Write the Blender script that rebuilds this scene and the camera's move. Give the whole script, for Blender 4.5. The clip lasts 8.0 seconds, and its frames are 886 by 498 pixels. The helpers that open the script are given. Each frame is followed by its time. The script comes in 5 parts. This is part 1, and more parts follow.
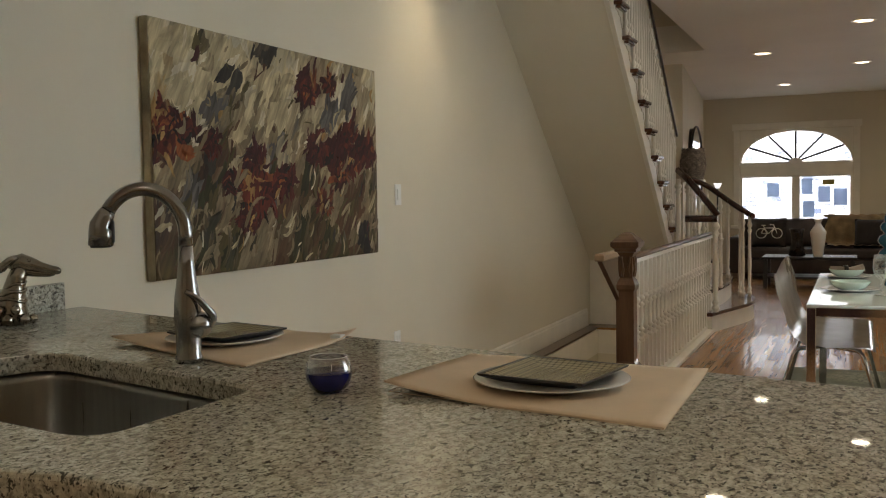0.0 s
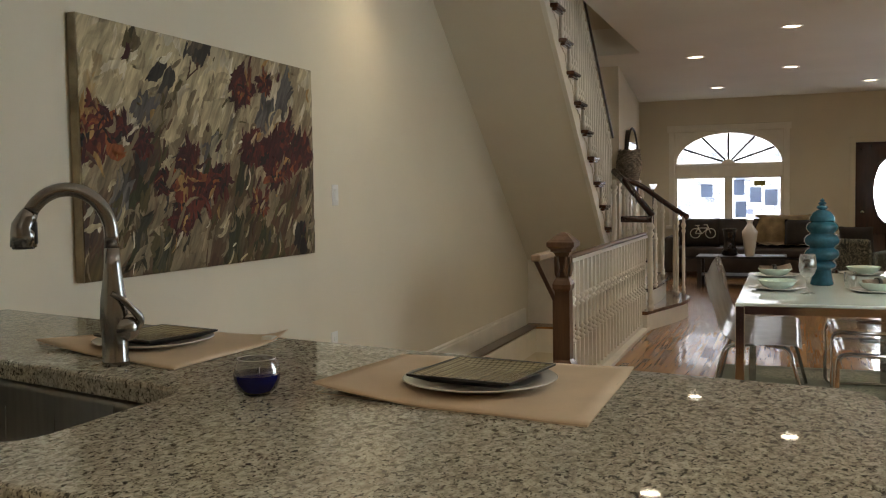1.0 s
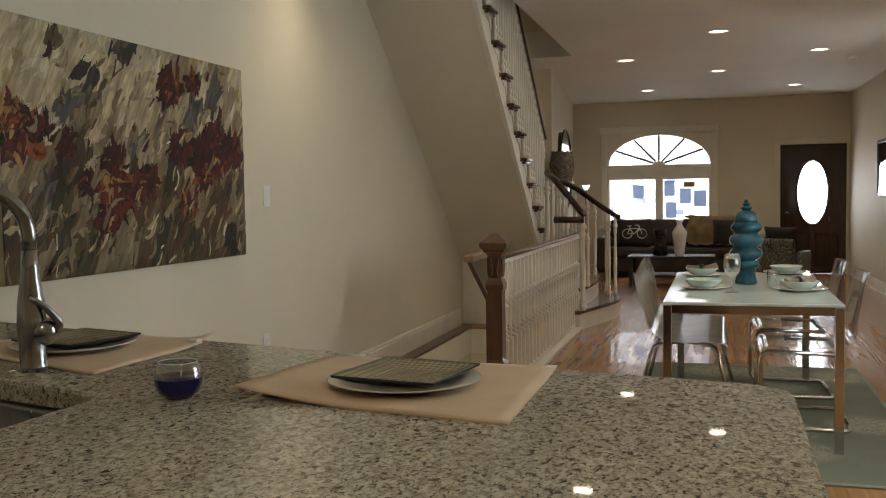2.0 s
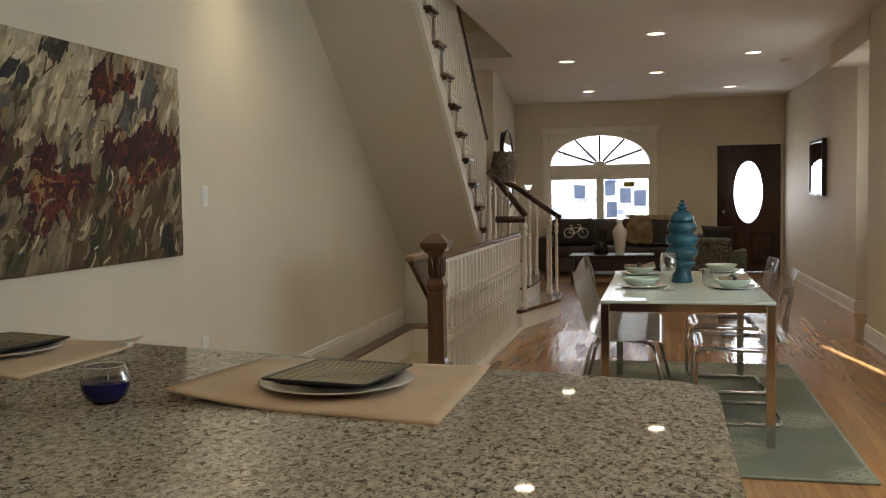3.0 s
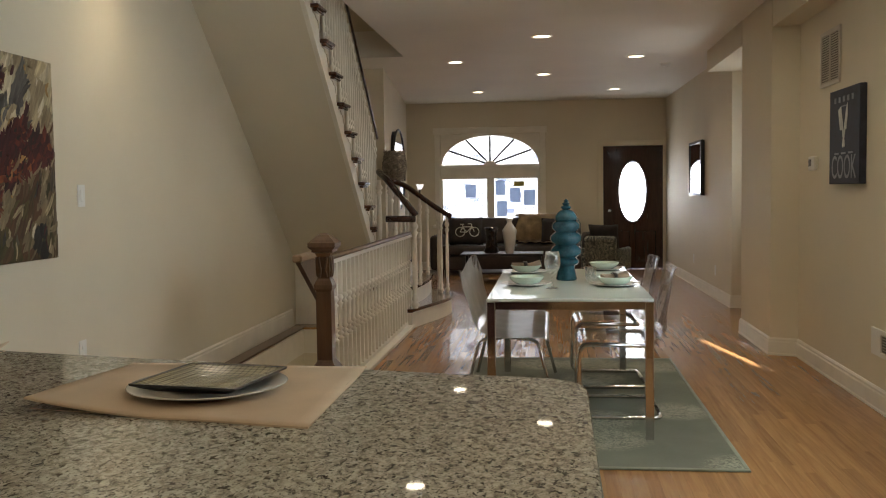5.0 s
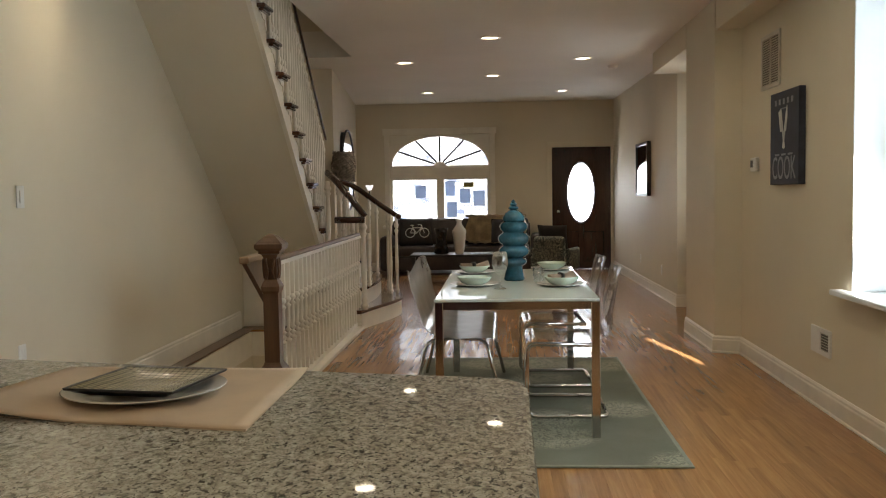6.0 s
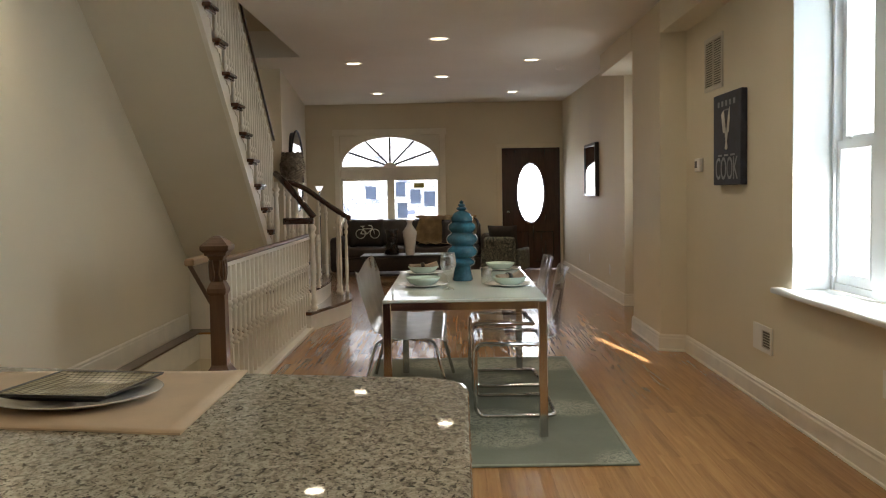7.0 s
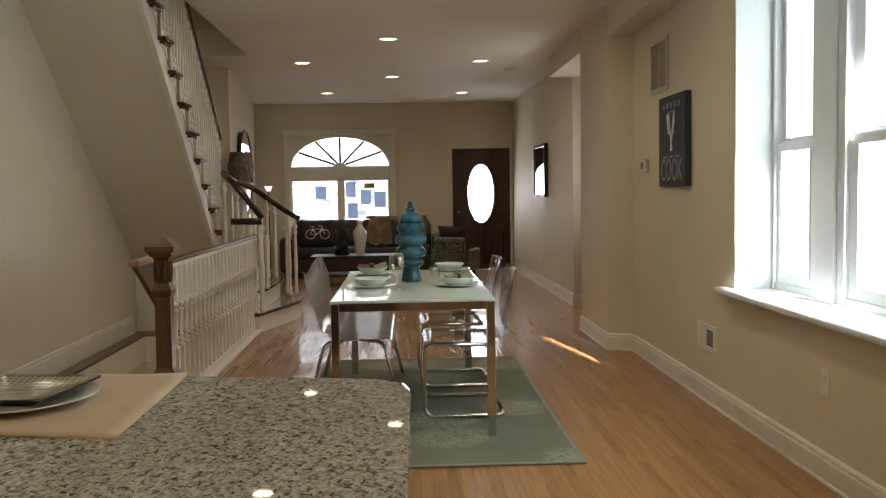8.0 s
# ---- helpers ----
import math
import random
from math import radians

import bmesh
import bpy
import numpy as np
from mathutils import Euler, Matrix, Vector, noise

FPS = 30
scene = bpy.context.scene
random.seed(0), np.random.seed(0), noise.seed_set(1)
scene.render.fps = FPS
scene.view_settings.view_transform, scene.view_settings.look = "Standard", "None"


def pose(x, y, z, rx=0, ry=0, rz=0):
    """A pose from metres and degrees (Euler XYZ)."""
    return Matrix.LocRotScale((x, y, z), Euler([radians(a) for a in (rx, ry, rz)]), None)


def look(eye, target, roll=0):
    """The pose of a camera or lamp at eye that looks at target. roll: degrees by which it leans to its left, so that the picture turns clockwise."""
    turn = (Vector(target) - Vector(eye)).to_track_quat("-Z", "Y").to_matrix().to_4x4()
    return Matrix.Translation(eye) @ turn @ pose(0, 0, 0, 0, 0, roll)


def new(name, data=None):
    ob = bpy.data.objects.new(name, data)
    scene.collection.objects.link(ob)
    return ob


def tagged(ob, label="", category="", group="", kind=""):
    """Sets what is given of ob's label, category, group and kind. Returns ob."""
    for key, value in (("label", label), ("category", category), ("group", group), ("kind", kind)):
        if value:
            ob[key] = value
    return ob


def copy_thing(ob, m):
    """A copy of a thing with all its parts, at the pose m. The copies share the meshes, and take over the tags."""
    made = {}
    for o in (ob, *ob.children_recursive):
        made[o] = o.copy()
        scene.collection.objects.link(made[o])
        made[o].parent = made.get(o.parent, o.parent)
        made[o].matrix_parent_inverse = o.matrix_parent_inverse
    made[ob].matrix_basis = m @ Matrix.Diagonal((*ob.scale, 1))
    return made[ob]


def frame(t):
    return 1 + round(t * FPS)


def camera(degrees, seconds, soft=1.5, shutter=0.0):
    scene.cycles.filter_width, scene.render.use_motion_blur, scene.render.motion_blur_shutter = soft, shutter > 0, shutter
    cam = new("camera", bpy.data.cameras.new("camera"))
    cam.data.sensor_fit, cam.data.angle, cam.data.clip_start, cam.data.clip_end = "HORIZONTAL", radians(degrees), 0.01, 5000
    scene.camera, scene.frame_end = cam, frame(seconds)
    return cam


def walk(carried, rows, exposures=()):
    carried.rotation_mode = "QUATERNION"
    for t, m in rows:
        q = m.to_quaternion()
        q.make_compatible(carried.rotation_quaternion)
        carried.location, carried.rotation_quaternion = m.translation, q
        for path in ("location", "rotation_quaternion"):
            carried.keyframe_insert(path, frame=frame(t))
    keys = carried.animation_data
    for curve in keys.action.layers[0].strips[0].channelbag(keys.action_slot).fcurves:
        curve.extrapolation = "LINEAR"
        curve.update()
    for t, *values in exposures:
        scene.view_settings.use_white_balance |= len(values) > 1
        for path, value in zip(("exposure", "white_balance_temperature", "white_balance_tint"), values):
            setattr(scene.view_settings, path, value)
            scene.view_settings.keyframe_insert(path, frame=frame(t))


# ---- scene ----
cam = camera(51.0, 8.0, soft=1.1)
PATH = [
    (0, (0.218, 0.24, 1.286), (-0.595, 2.064, 1.174), -1.0),
    (0.5, (0.229, 0.241, 1.287), (-0.528, 2.089, 1.174), -0.9),
    (1, (0.242, 0.241, 1.288), (-0.454, 2.112, 1.174), -0.9),
    (1.5, (0.254, 0.241, 1.288), (-0.376, 2.135, 1.174), -0.9),
    (3, (0.291, 0.242, 1.291), (-0.162, 2.187, 1.174), -0.9),
    (3.5, (0.3, 0.242, 1.292), (-0.096, 2.199, 1.173), -0.9),
    (4, (0.31, 0.242, 1.293), (-0.028, 2.209, 1.174), -0.8),
    (4.5, (0.32, 0.243, 1.295), (0.037, 2.219, 1.174), -0.8),
    (6, (0.348, 0.245, 1.293), (0.223, 2.237, 1.171), -0.9),
    (6.5, (0.359, 0.249, 1.292), (0.285, 2.244, 1.171), -0.9),
    (7, (0.371, 0.246, 1.292), (0.349, 2.242, 1.17), -1.0),
    (7.5, (0.379, 0.244, 1.292), (0.413, 2.24, 1.17), -1.0),
    (8, (0.389, 0.242, 1.293), (0.471, 2.236, 1.17), -0.9),
]
walk(cam, [(t, look(eye, target, roll)) for t, eye, target, roll in PATH], [(0.0, 3.06), (8.0, 3.12)])

# ---- light, world and exposure ----
def make_world():
    w = bpy.data.worlds.new("world")
    scene.world = w
    w.use_nodes = True
    nt = w.node_tree
    bg = nt.nodes["Background"]
    sky = nt.nodes.new("ShaderNodeTexSky")
    sky.sky_type = 'NISHITA'
    sky.sun_disc = False
    sky.sun_elevation = radians(25)
    sky.sun_rotation = radians(170)
    nt.links.new(sky.outputs[0], bg.inputs[0])
    bg.inputs[1].default_value = 0.12


make_world()
SUN = new("sun", bpy.data.lights.new("sun", 'SUN'))
SUN.data.energy, SUN.data.angle, SUN.data.color = 5.0, radians(0.5), (1.0, 0.975, 0.94)
SUN.matrix_world = look((2.205 + 0.189 * 10, 5.28 - 10, 0.75 + 4.75), (2.205, 5.28, 0.75))


def area(name, m, sx, sy, power, colour):
    la = bpy.data.lights.new(name, 'AREA')
    la.shape, la.size, la.size_y, la.energy, la.color = 'RECTANGLE', sx, sy, power, colour
    ob = new(name, la)
    ob.matrix_world = m
    return ob


# sky light coming in through the openings
area("side_window_light", look((2.62, 4.45, 1.6), (0, 4.45, 1.2)), 1.8, 1.65, 5.4, (0.74, 0.93, 1.0))
area("front_window_light", look((-0.65, 16.5, 3.0), (-0.65, 12.5, 0.2)), 1.7, 1.2, 14.0, (0.88, 0.95, 1.0))
area("recess_window_light", look((2.66, 9.8, 1.6), (0, 9.8, 1.2)), 0.6, 1.2, 0.45, (0.88, 0.95, 1.0))
area("door_light", look((1.66, 15.85, 1.25), (1.66, 10, 0.9)), 0.4, 0.9, 1.5, (0.9, 0.95, 1.0))


# ---- materials ----
def base_mat(name, colour, rough=0.5, metal=0.0):
    m = bpy.data.materials.new(name)
    m.use_nodes = True
    b = m.node_tree.nodes["Principled BSDF"]
    b.inputs["Base Color"].default_value = (*colour, 1)
    b.inputs["Roughness"].default_value = rough
    b.inputs["Metallic"].default_value = metal
    return m, m.node_tree, b


def N(nt, kind, **kw):
    n = nt.nodes.new(kind)
    for k, v in kw.items():
        n.inputs[k].default_value = v
    return n


def coords(nt, scale=(1, 1, 1), kind="Object", rot=(0, 0, 0)):
    tc = nt.nodes.new("ShaderNodeTexCoord")
    mp = nt.nodes.new("ShaderNodeMapping")
    mp.inputs["Scale"].default_value = scale
    mp.inputs["Rotation"].default_value = rot
    nt.links.new(tc.outputs[kind], mp.inputs[0])
    return mp.outputs[0]


def ramp(nt, fac, stops):
    r = nt.nodes.new("ShaderNodeValToRGB")
    e = r.color_ramp.elements
    while len(e) < len(stops):
        e.new(0.5)
    for el, (p, c) in zip(e, stops):
        el.position = p
        el.color = (*c, 1)
    nt.links.new(fac, r.inputs[0])
    return r.outputs[0]


def mix(nt, fac, a, b, kind='MIX'):
    m = nt.nodes.new("ShaderNodeMix")
    m.data_type = 'RGBA'
    m.blend_type = kind
    for sock, v in ((m.inputs[0], fac), (m.inputs[6], a), (m.inputs[7], b)):
        if isinstance(v, bpy.types.NodeSocket):
            nt.links.new(v, sock)
        elif isinstance(v, tuple):
            sock.default_value = (*v, 1)
        else:
            sock.default_value = v
    return m.outputs[2]


def bump(nt, b, height, strength, dist=0.002):
    bp = N(nt, "ShaderNodeBump", Strength=strength, Distance=dist)
    nt.links.new(height, bp.inputs["Height"])
    nt.links.new(bp.outputs[0], b.inputs["Normal"])


def varied(name, colour, rough=0.5, metal=0.0, scale=4.0, amount=0.08, fine=90.0, relief=0.15, dist=0.002, stretch=(1, 1, 1), rvar=0.08):
    """A surface with broad stains, fine grain, uneven gloss and light relief."""
    m, nt, b = base_mat(name, colour, rough, metal)
    co = coords(nt, stretch)
    n1 = N(nt, "ShaderNodeTexNoise", Scale=scale, Detail=4)
    n2 = N(nt, "ShaderNodeTexNoise", Scale=fine, Detail=3)
    nt.links.new(co, n1.inputs[0])
    nt.links.new(co, n2.inputs[0])
    lo = tuple(c * (1 - amount * 1.5) for c in colour)
    hi = tuple(min(1, c * (1 + amount)) for c in colour)
    c1 = ramp(nt, n1.outputs[0], [(0.3, lo), (0.7, hi)])
    c2 = mix(nt, amount, c1, n2.outputs[0], 'OVERLAY')
    nt.links.new(c2, b.inputs["Base Color"])
    mr = N(nt, "ShaderNodeMapRange")
    mr.inputs[3].default_value, mr.inputs[4].default_value = max(0.02, rough - rvar), min(1, rough + rvar)
    nt.links.new(n1.outputs[0], mr.inputs[0])
    nt.links.new(mr.outputs[0], b.inputs["Roughness"])
    if relief:
        bump(nt, b, n2.outputs[0], relief, dist)
    return m


def granite_mat():
    """Pale grey-beige ground, brown-grey crystals, and small sharp black flecks."""
    m, nt, b = base_mat("granite", (0.5, 0.48, 0.43), 0.03)
    co = coords(nt, (1.25, 0.85, 1.0), rot=(0, 0, 0.5))
    big = N(nt, "ShaderNodeTexNoise", Scale=9, Detail=5, Roughness=0.6)
    mid = N(nt, "ShaderNodeTexNoise", Scale=70, Detail=5, Roughness=0.7, Distortion=0.7)
    dark = N(nt, "ShaderNodeTexNoise", Scale=88, Detail=3, Roughness=0.6, Distortion=0.5)
    fleck = N(nt, "ShaderNodeTexNoise", Scale=170, Detail=2, Roughness=0.5)
    vor = N(nt, "ShaderNodeTexVoronoi", Scale=130)
    for n in (big, mid, dark, fleck, vor):
        nt.links.new(co, n.inputs[0])
    c = ramp(nt, mid.outputs[0], [(0.37, (0.15, 0.138, 0.11)), (0.45, (0.31, 0.29, 0.23)), (0.51, (0.48, 0.46, 0.37)), (0.62, (0.68, 0.66, 0.56))])
    c = mix(nt, 0.30, c, ramp(nt, vor.outputs[1], [(0.0, (0.30, 0.28, 0.23)), (0.9, (0.72, 0.70, 0.61))]))
    spots = ramp(nt, dark.outputs[0], [(0.385, (0.92, 0.92, 0.92)), (0.425, (0, 0, 0))])
    c = mix(nt, spots, c, (0.035, 0.033, 0.03))
    c = mix(nt, ramp(nt, fleck.outputs[0], [(0.345, (0.9, 0.9, 0.9)), (0.38, (0, 0, 0))]), c, (0.06, 0.055, 0.05))
    c = mix(nt, ramp(nt, big.outputs[0], [(0.45, (0, 0, 0)), (0.75, (0.3, 0.3, 0.3))]), c, (0.30, 0.26, 0.20))
    nt.links.new(c, b.inputs["Base Color"])
    b.inputs["Specular IOR Level"].default_value = 0.38
    bump(nt, b, big.outputs[0], 0.004, 0.0005)
    return m


def wood_mat(name, dark, light, rough=0.25, along=(3, 30, 30), rnd=0.35, coat=0.0, relief=0.05):
    m, nt, b = base_mat(name, light, rough)
    co = coords(nt, along)
    info = nt.nodes.new("ShaderNodeObjectInfo")
    geo = nt.nodes.new("ShaderNodeNewGeometry")
    add = nt.nodes.new("ShaderNodeMath")
    nt.links.new(info.outputs["Random"], add.inputs[0])
    nt.links.new(geo.outputs["Random Per Island"], add.inputs[1])
    off = nt.nodes.new("ShaderNodeVectorMath")
    sc = nt.nodes.new("ShaderNodeVectorMath")
    sc.operation = 'SCALE'
    sc.inputs[0].default_value = (7, 13, 5)
    nt.links.new(add.outputs[0], sc.inputs["Scale"])
    nt.links.new(co, off.inputs[0])
    nt.links.new(sc.outputs[0], off.inputs[1])
    g = N(nt, "ShaderNodeTexNoise", Scale=1.0, Detail=6, Roughness=0.65, Distortion=0.4)
    nt.links.new(off.outputs[0], g.inputs[0])
    c = ramp(nt, g.outputs[0], [(0.25, dark), (0.75, light)])
    v = nt.nodes.new("ShaderNodeMath")
    v.operation = 'FRACT'
    nt.links.new(add.outputs[0], v.inputs[0])
    c = mix(nt, rnd, c, ramp(nt, v.outputs[0], [(0.0, tuple(x * 0.55 for x in dark)), (0.5, light), (1.0, tuple(min(1, x * 1.25) for x in light))]))
    nt.links.new(c, b.inputs["Base Color"])
    b.inputs["Coat Weight"].default_value = coat
    b.inputs["Coat Roughness"].default_value = 0.04
    if relief:
        bump(nt, b, g.outputs[0], relief, 0.0006)
    return m


def painting_mat():
    """Thick paint: each stroke keeps its own pigment, with bristle marks and ridges."""
    m, nt, b = base_mat("oil_paint", (0.5, 0.4, 0.3), 0.55)
    b.inputs["Specular IOR Level"].default_value = 0.25
    pig = nt.nodes.new("ShaderNodeAttribute")
    pig.attribute_name = "pigment"
    lean = coords(nt, (0, 1, 1), "Object", (0.5, 0, 0))
    c = pig.outputs["Color"]
    marks = []
    for sy, sz, share in ((60, 9, 0.30), (14, 5, 0.22)):
        st = nt.nodes.new("ShaderNodeMapping")
        st.inputs["Scale"].default_value = (1, sy, sz)
        nt.links.new(lean, st.inputs[0])
        sn = N(nt, "ShaderNodeTexNoise", Scale=1.0, Detail=4, Distortion=0.6)
        nt.links.new(st.outputs[0], sn.inputs[0])
        c = mix(nt, share, c, ramp(nt, sn.outputs[0], [(0.34, (0.12, 0.11, 0.10)), (0.66, (0.90, 0.87, 0.80))]), 'OVERLAY')
        marks.append(sn.outputs[0])
    nt.links.new(c, b.inputs["Base Color"])
    bump(nt, b, marks[0], 0.35, 0.002)
    return m


def glass_mat(name, colour=(1, 1, 1), rough=0.0, ior=1.45):
    m, nt, b = base_mat(name, colour, rough)
    b.inputs["Transmission Weight"].default_value = 1.0
    b.inputs["IOR"].default_value = ior
    return m


def glow_mat(name, colour, strength):
    m, nt, b = base_mat(name, colour, 0.5)
    b.inputs["Emission Color"].default_value = (*colour, 1)
    b.inputs["Emission Strength"].default_value = strength
    return m


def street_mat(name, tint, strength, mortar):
    """Brick front outside; its glow replaces sunlight, far too bright for the lens."""
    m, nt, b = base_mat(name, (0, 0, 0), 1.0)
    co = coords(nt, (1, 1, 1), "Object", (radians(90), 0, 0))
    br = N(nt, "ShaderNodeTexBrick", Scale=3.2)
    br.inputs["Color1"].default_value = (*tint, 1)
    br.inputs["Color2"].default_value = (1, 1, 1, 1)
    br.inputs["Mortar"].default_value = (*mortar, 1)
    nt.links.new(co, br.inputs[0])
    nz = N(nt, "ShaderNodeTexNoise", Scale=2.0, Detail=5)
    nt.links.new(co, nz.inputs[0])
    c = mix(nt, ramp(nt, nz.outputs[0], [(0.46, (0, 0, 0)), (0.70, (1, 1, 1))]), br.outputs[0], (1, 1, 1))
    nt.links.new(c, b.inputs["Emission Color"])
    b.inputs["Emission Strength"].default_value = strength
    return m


def rug_mat():
    m, nt, b = base_mat("rug_pile", (0.2, 0.24, 0.2), 0.95)
    co = coords(nt, (1, 1, 1))
    vor = N(nt, "ShaderNodeTexVoronoi", Scale=1.9, Randomness=0.6)
    warp = N(nt, "ShaderNodeTexNoise", Scale=48, Detail=2, Distortion=1.5)
    fine = N(nt, "ShaderNodeTexNoise", Scale=400, Detail=2)
    soft = N(nt, "ShaderNodeTexNoise", Scale=3, Detail=3)
    for n in (vor, warp, fine, soft):
        nt.links.new(co, n.inputs[0])
    rings = nt.nodes.new("ShaderNodeMath")
    rings.operation = 'MULTIPLY_ADD'
    nt.links.new(warp.outputs[0], rings.inputs[0])
    rings.inputs[1].default_value = 0.9
    nt.links.new(vor.outputs[0], rings.inputs[2])
    mask = ramp(nt, rings.outputs[0], [(0.90, (0.9, 0.9, 0.9)), (0.97, (0, 0, 0))])
    petal = ramp(nt, warp.outputs[0], [(0.44, (0, 0, 0)), (0.50, (1, 1, 1))])
    c = ramp(nt, soft.outputs[0], [(0.3, (0.130, 0.134, 0.098)), (0.7, (0.165, 0.172, 0.128))])
    c = mix(nt, mix(nt, 1.0, mask, petal, 'MULTIPLY'), c, (0.34, 0.335, 0.25))
    c = mix(nt, 0.15, c, fine.outputs[0], 'OVERLAY')
    nt.links.new(c, b.inputs["Base Color"])
    bump(nt, b, fine.outputs[0], 0.6, 0.003)
    return m


WALL = varied("wall_paint", (0.70, 0.63, 0.49), 0.6, scale=1.2, amount=0.03, fine=160, relief=0.08, dist=0.001)
CEIL = varied("ceiling_paint", (0.80, 0.77, 0.70), 0.75, scale=1.0, amount=0.03, fine=120, relief=0.06, dist=0.001)
TRIM = varied("trim_paint", (0.80, 0.75, 0.645), 0.35, scale=6, amount=0.04, fine=60, relief=0.05, dist=0.001)
VINYL = varied("window_vinyl", (0.78, 0.83, 0.86), 0.35, scale=6, amount=0.02, fine=60, relief=0.02)
GRANITE = granite_mat()
STEEL = varied("brushed_steel", (0.36, 0.36, 0.365), 0.20, 1.0, scale=8, amount=0.04, fine=160, relief=0.03, dist=0.0003, stretch=(6, 6, 0.4), rvar=0.04)
SINK = varied("sink_steel", (0.38, 0.37, 0.35), 0.30, 1.0, scale=5, amount=0.08, fine=100, relief=0.05, dist=0.0005, stretch=(12, 1, 1))
CHROME = varied("chrome", (0.62, 0.61, 0.60), 0.09, 1.0, scale=10, amount=0.04, fine=50, relief=0.0, rvar=0.03)
SILVERED = varied("silver_leaf", (0.33, 0.30, 0.255), 0.20, 1.0, scale=30, amount=0.2, fine=70, relief=0.25, dist=0.003)
DARKWOOD = wood_mat("dark_wood", (0.022, 0.009, 0.007), (0.058, 0.022, 0.014), 0.24, (30, 3, 3), 0.1, 0.3)
NEWELWOOD = wood_mat("newel_wood", (0.070, 0.033, 0.016), (0.150, 0.078, 0.040), 0.32, (30, 30, 3), 0.1, 0.3)
TREADWOOD = wood_mat("tread_wood", (0.060, 0.024, 0.012), (0.13, 0.055, 0.027), 0.16, (3, 30, 30), 0.15, 0.5)
TANWOOD = wood_mat("tan_wood", (0.30, 0.20, 0.12), (0.44, 0.31, 0.20), 0.4, (30, 3, 30), 0.1, 0.1)
FLOORWOOD = wood_mat("floor_wood", (0.225, 0.102, 0.037), (0.43, 0.228, 0.090), 0.26, (42, 1.8, 10), 0.20, 0.30, 0.0)
FLOORWOOD.node_tree.nodes["Principled BSDF"].inputs["Specular IOR Level"].default_value = 0.22
CABINET = wood_mat("cabinet_wood", (0.03, 0.008, 0.006), (0.07, 0.018, 0.012), 0.3, (20, 20, 3), 0.1, 0.2)
PAINTING = painting_mat()
CANVAS = varied("canvas_edge", (0.40, 0.34, 0.23), 0.8, scale=12, amount=0.25, fine=200, relief=0.3)
PAPER = varied("placemat_linen", (0.69, 0.54, 0.385), 0.85, scale=7, amount=0.06, fine=350, relief=0.35, dist=0.001)
CHINA = varied("white_china", (0.72, 0.70, 0.66), 0.12, scale=6, amount=0.03, fine=40, relief=0.0, rvar=0.03)
AQUA = varied("aqua_china", (0.50, 0.62, 0.55), 0.15, scale=6, amount=0.04, fine=40, relief=0.0, rvar=0.03)
BLUEGLAZE = varied("blue_glaze", (0.018, 0.085, 0.122), 0.07, scale=14, amount=0.25, fine=60, relief=0.04, rvar=0.04)
GLASS = glass_mat("clear_glass")


def thin_clear(name, tint, rough, gloss, edge=0.0):
    """Thin clear stuff: see-through, with an even share of gloss, or one that rises at the edges."""
    m, nt, b = base_mat(name, tint, rough)
    tr = nt.nodes.new("ShaderNodeBsdfTransparent")
    tr.inputs[0].default_value = (*tint, 1)
    gl = nt.nodes.new("ShaderNodeBsdfGlossy")
    gl.inputs["Roughness"].default_value = rough
    mx = nt.nodes.new("ShaderNodeMixShader")
    mx.inputs[0].default_value = gloss
    if edge:
        lw = nt.nodes.new("ShaderNodeLayerWeight")
        lw.inputs[0].default_value = edge
        mr = N(nt, "ShaderNodeMapRange")
        mr.inputs[3].default_value, mr.inputs[4].default_value = gloss, 0.8
        nt.links.new(lw.outputs["Facing"], mr.inputs[0])
        nt.links.new(mr.outputs[0], mx.inputs[0])
    nt.links.new(tr.outputs[0], mx.inputs[1])
    nt.links.new(gl.outputs[0], mx.inputs[2])
    nt.links.new(mx.outputs[0], nt.nodes["Material Output"].inputs[0])
    return m


THINGLASS = thin_clear("thin_glass", (0.95, 0.96, 0.96), 0.01, 0.10, 0.42)
ACRYLIC = thin_clear("clear_acrylic", (0.86, 0.88, 0.88), 0.03, 0.06, 0.30)
NAPKIN = varied("napkin_linen", (0.25, 0.19, 0.14), 0.9, scale=30, amount=0.2, fine=200, relief=0.3)
TABLEGLASS = varied("white_table_glass", (0.62, 0.68, 0.64), 0.05, scale=3, amount=0.02, fine=30, relief=0.0, rvar=0.02)
BLUEWAX = varied("blue_gel", (0.006, 0.008, 0.10), 0.08, scale=20, amount=0.2, fine=60, relief=0.0)
SHELL = varied("silver_lacquer", (0.80, 0.78, 0.74), 0.18, 0.35, scale=5, amount=0.05, fine=80, relief=0.03)
LEATHER = varied("brown_leather", (0.040, 0.026, 0.020), 0.5, scale=5, amount=0.3, fine=70, relief=0.4, dist=0.004)
DARKCLOTH = varied("dark_cloth", (0.035, 0.028, 0.025), 0.9, scale=9, amount=0.2, fine=250, relief=0.4)
THROW = varied("tan_throw", (0.46, 0.33, 0.18), 0.9, scale=9, amount=0.25, fine=110, relief=0.7, dist=0.006)
WICKER = varied("wicker", (0.27, 0.225, 0.18), 0.7, scale=25, amount=0.4, fine=120, relief=0.4)
MIRROR, _, _ = base_mat("mirror_glass", (0.85, 0.86, 0.86), 0.02, 1.0)
BLACK = varied("black_frame", (0.018, 0.016, 0.015), 0.35, scale=8, amount=0.2, fine=60, relief=0.05)
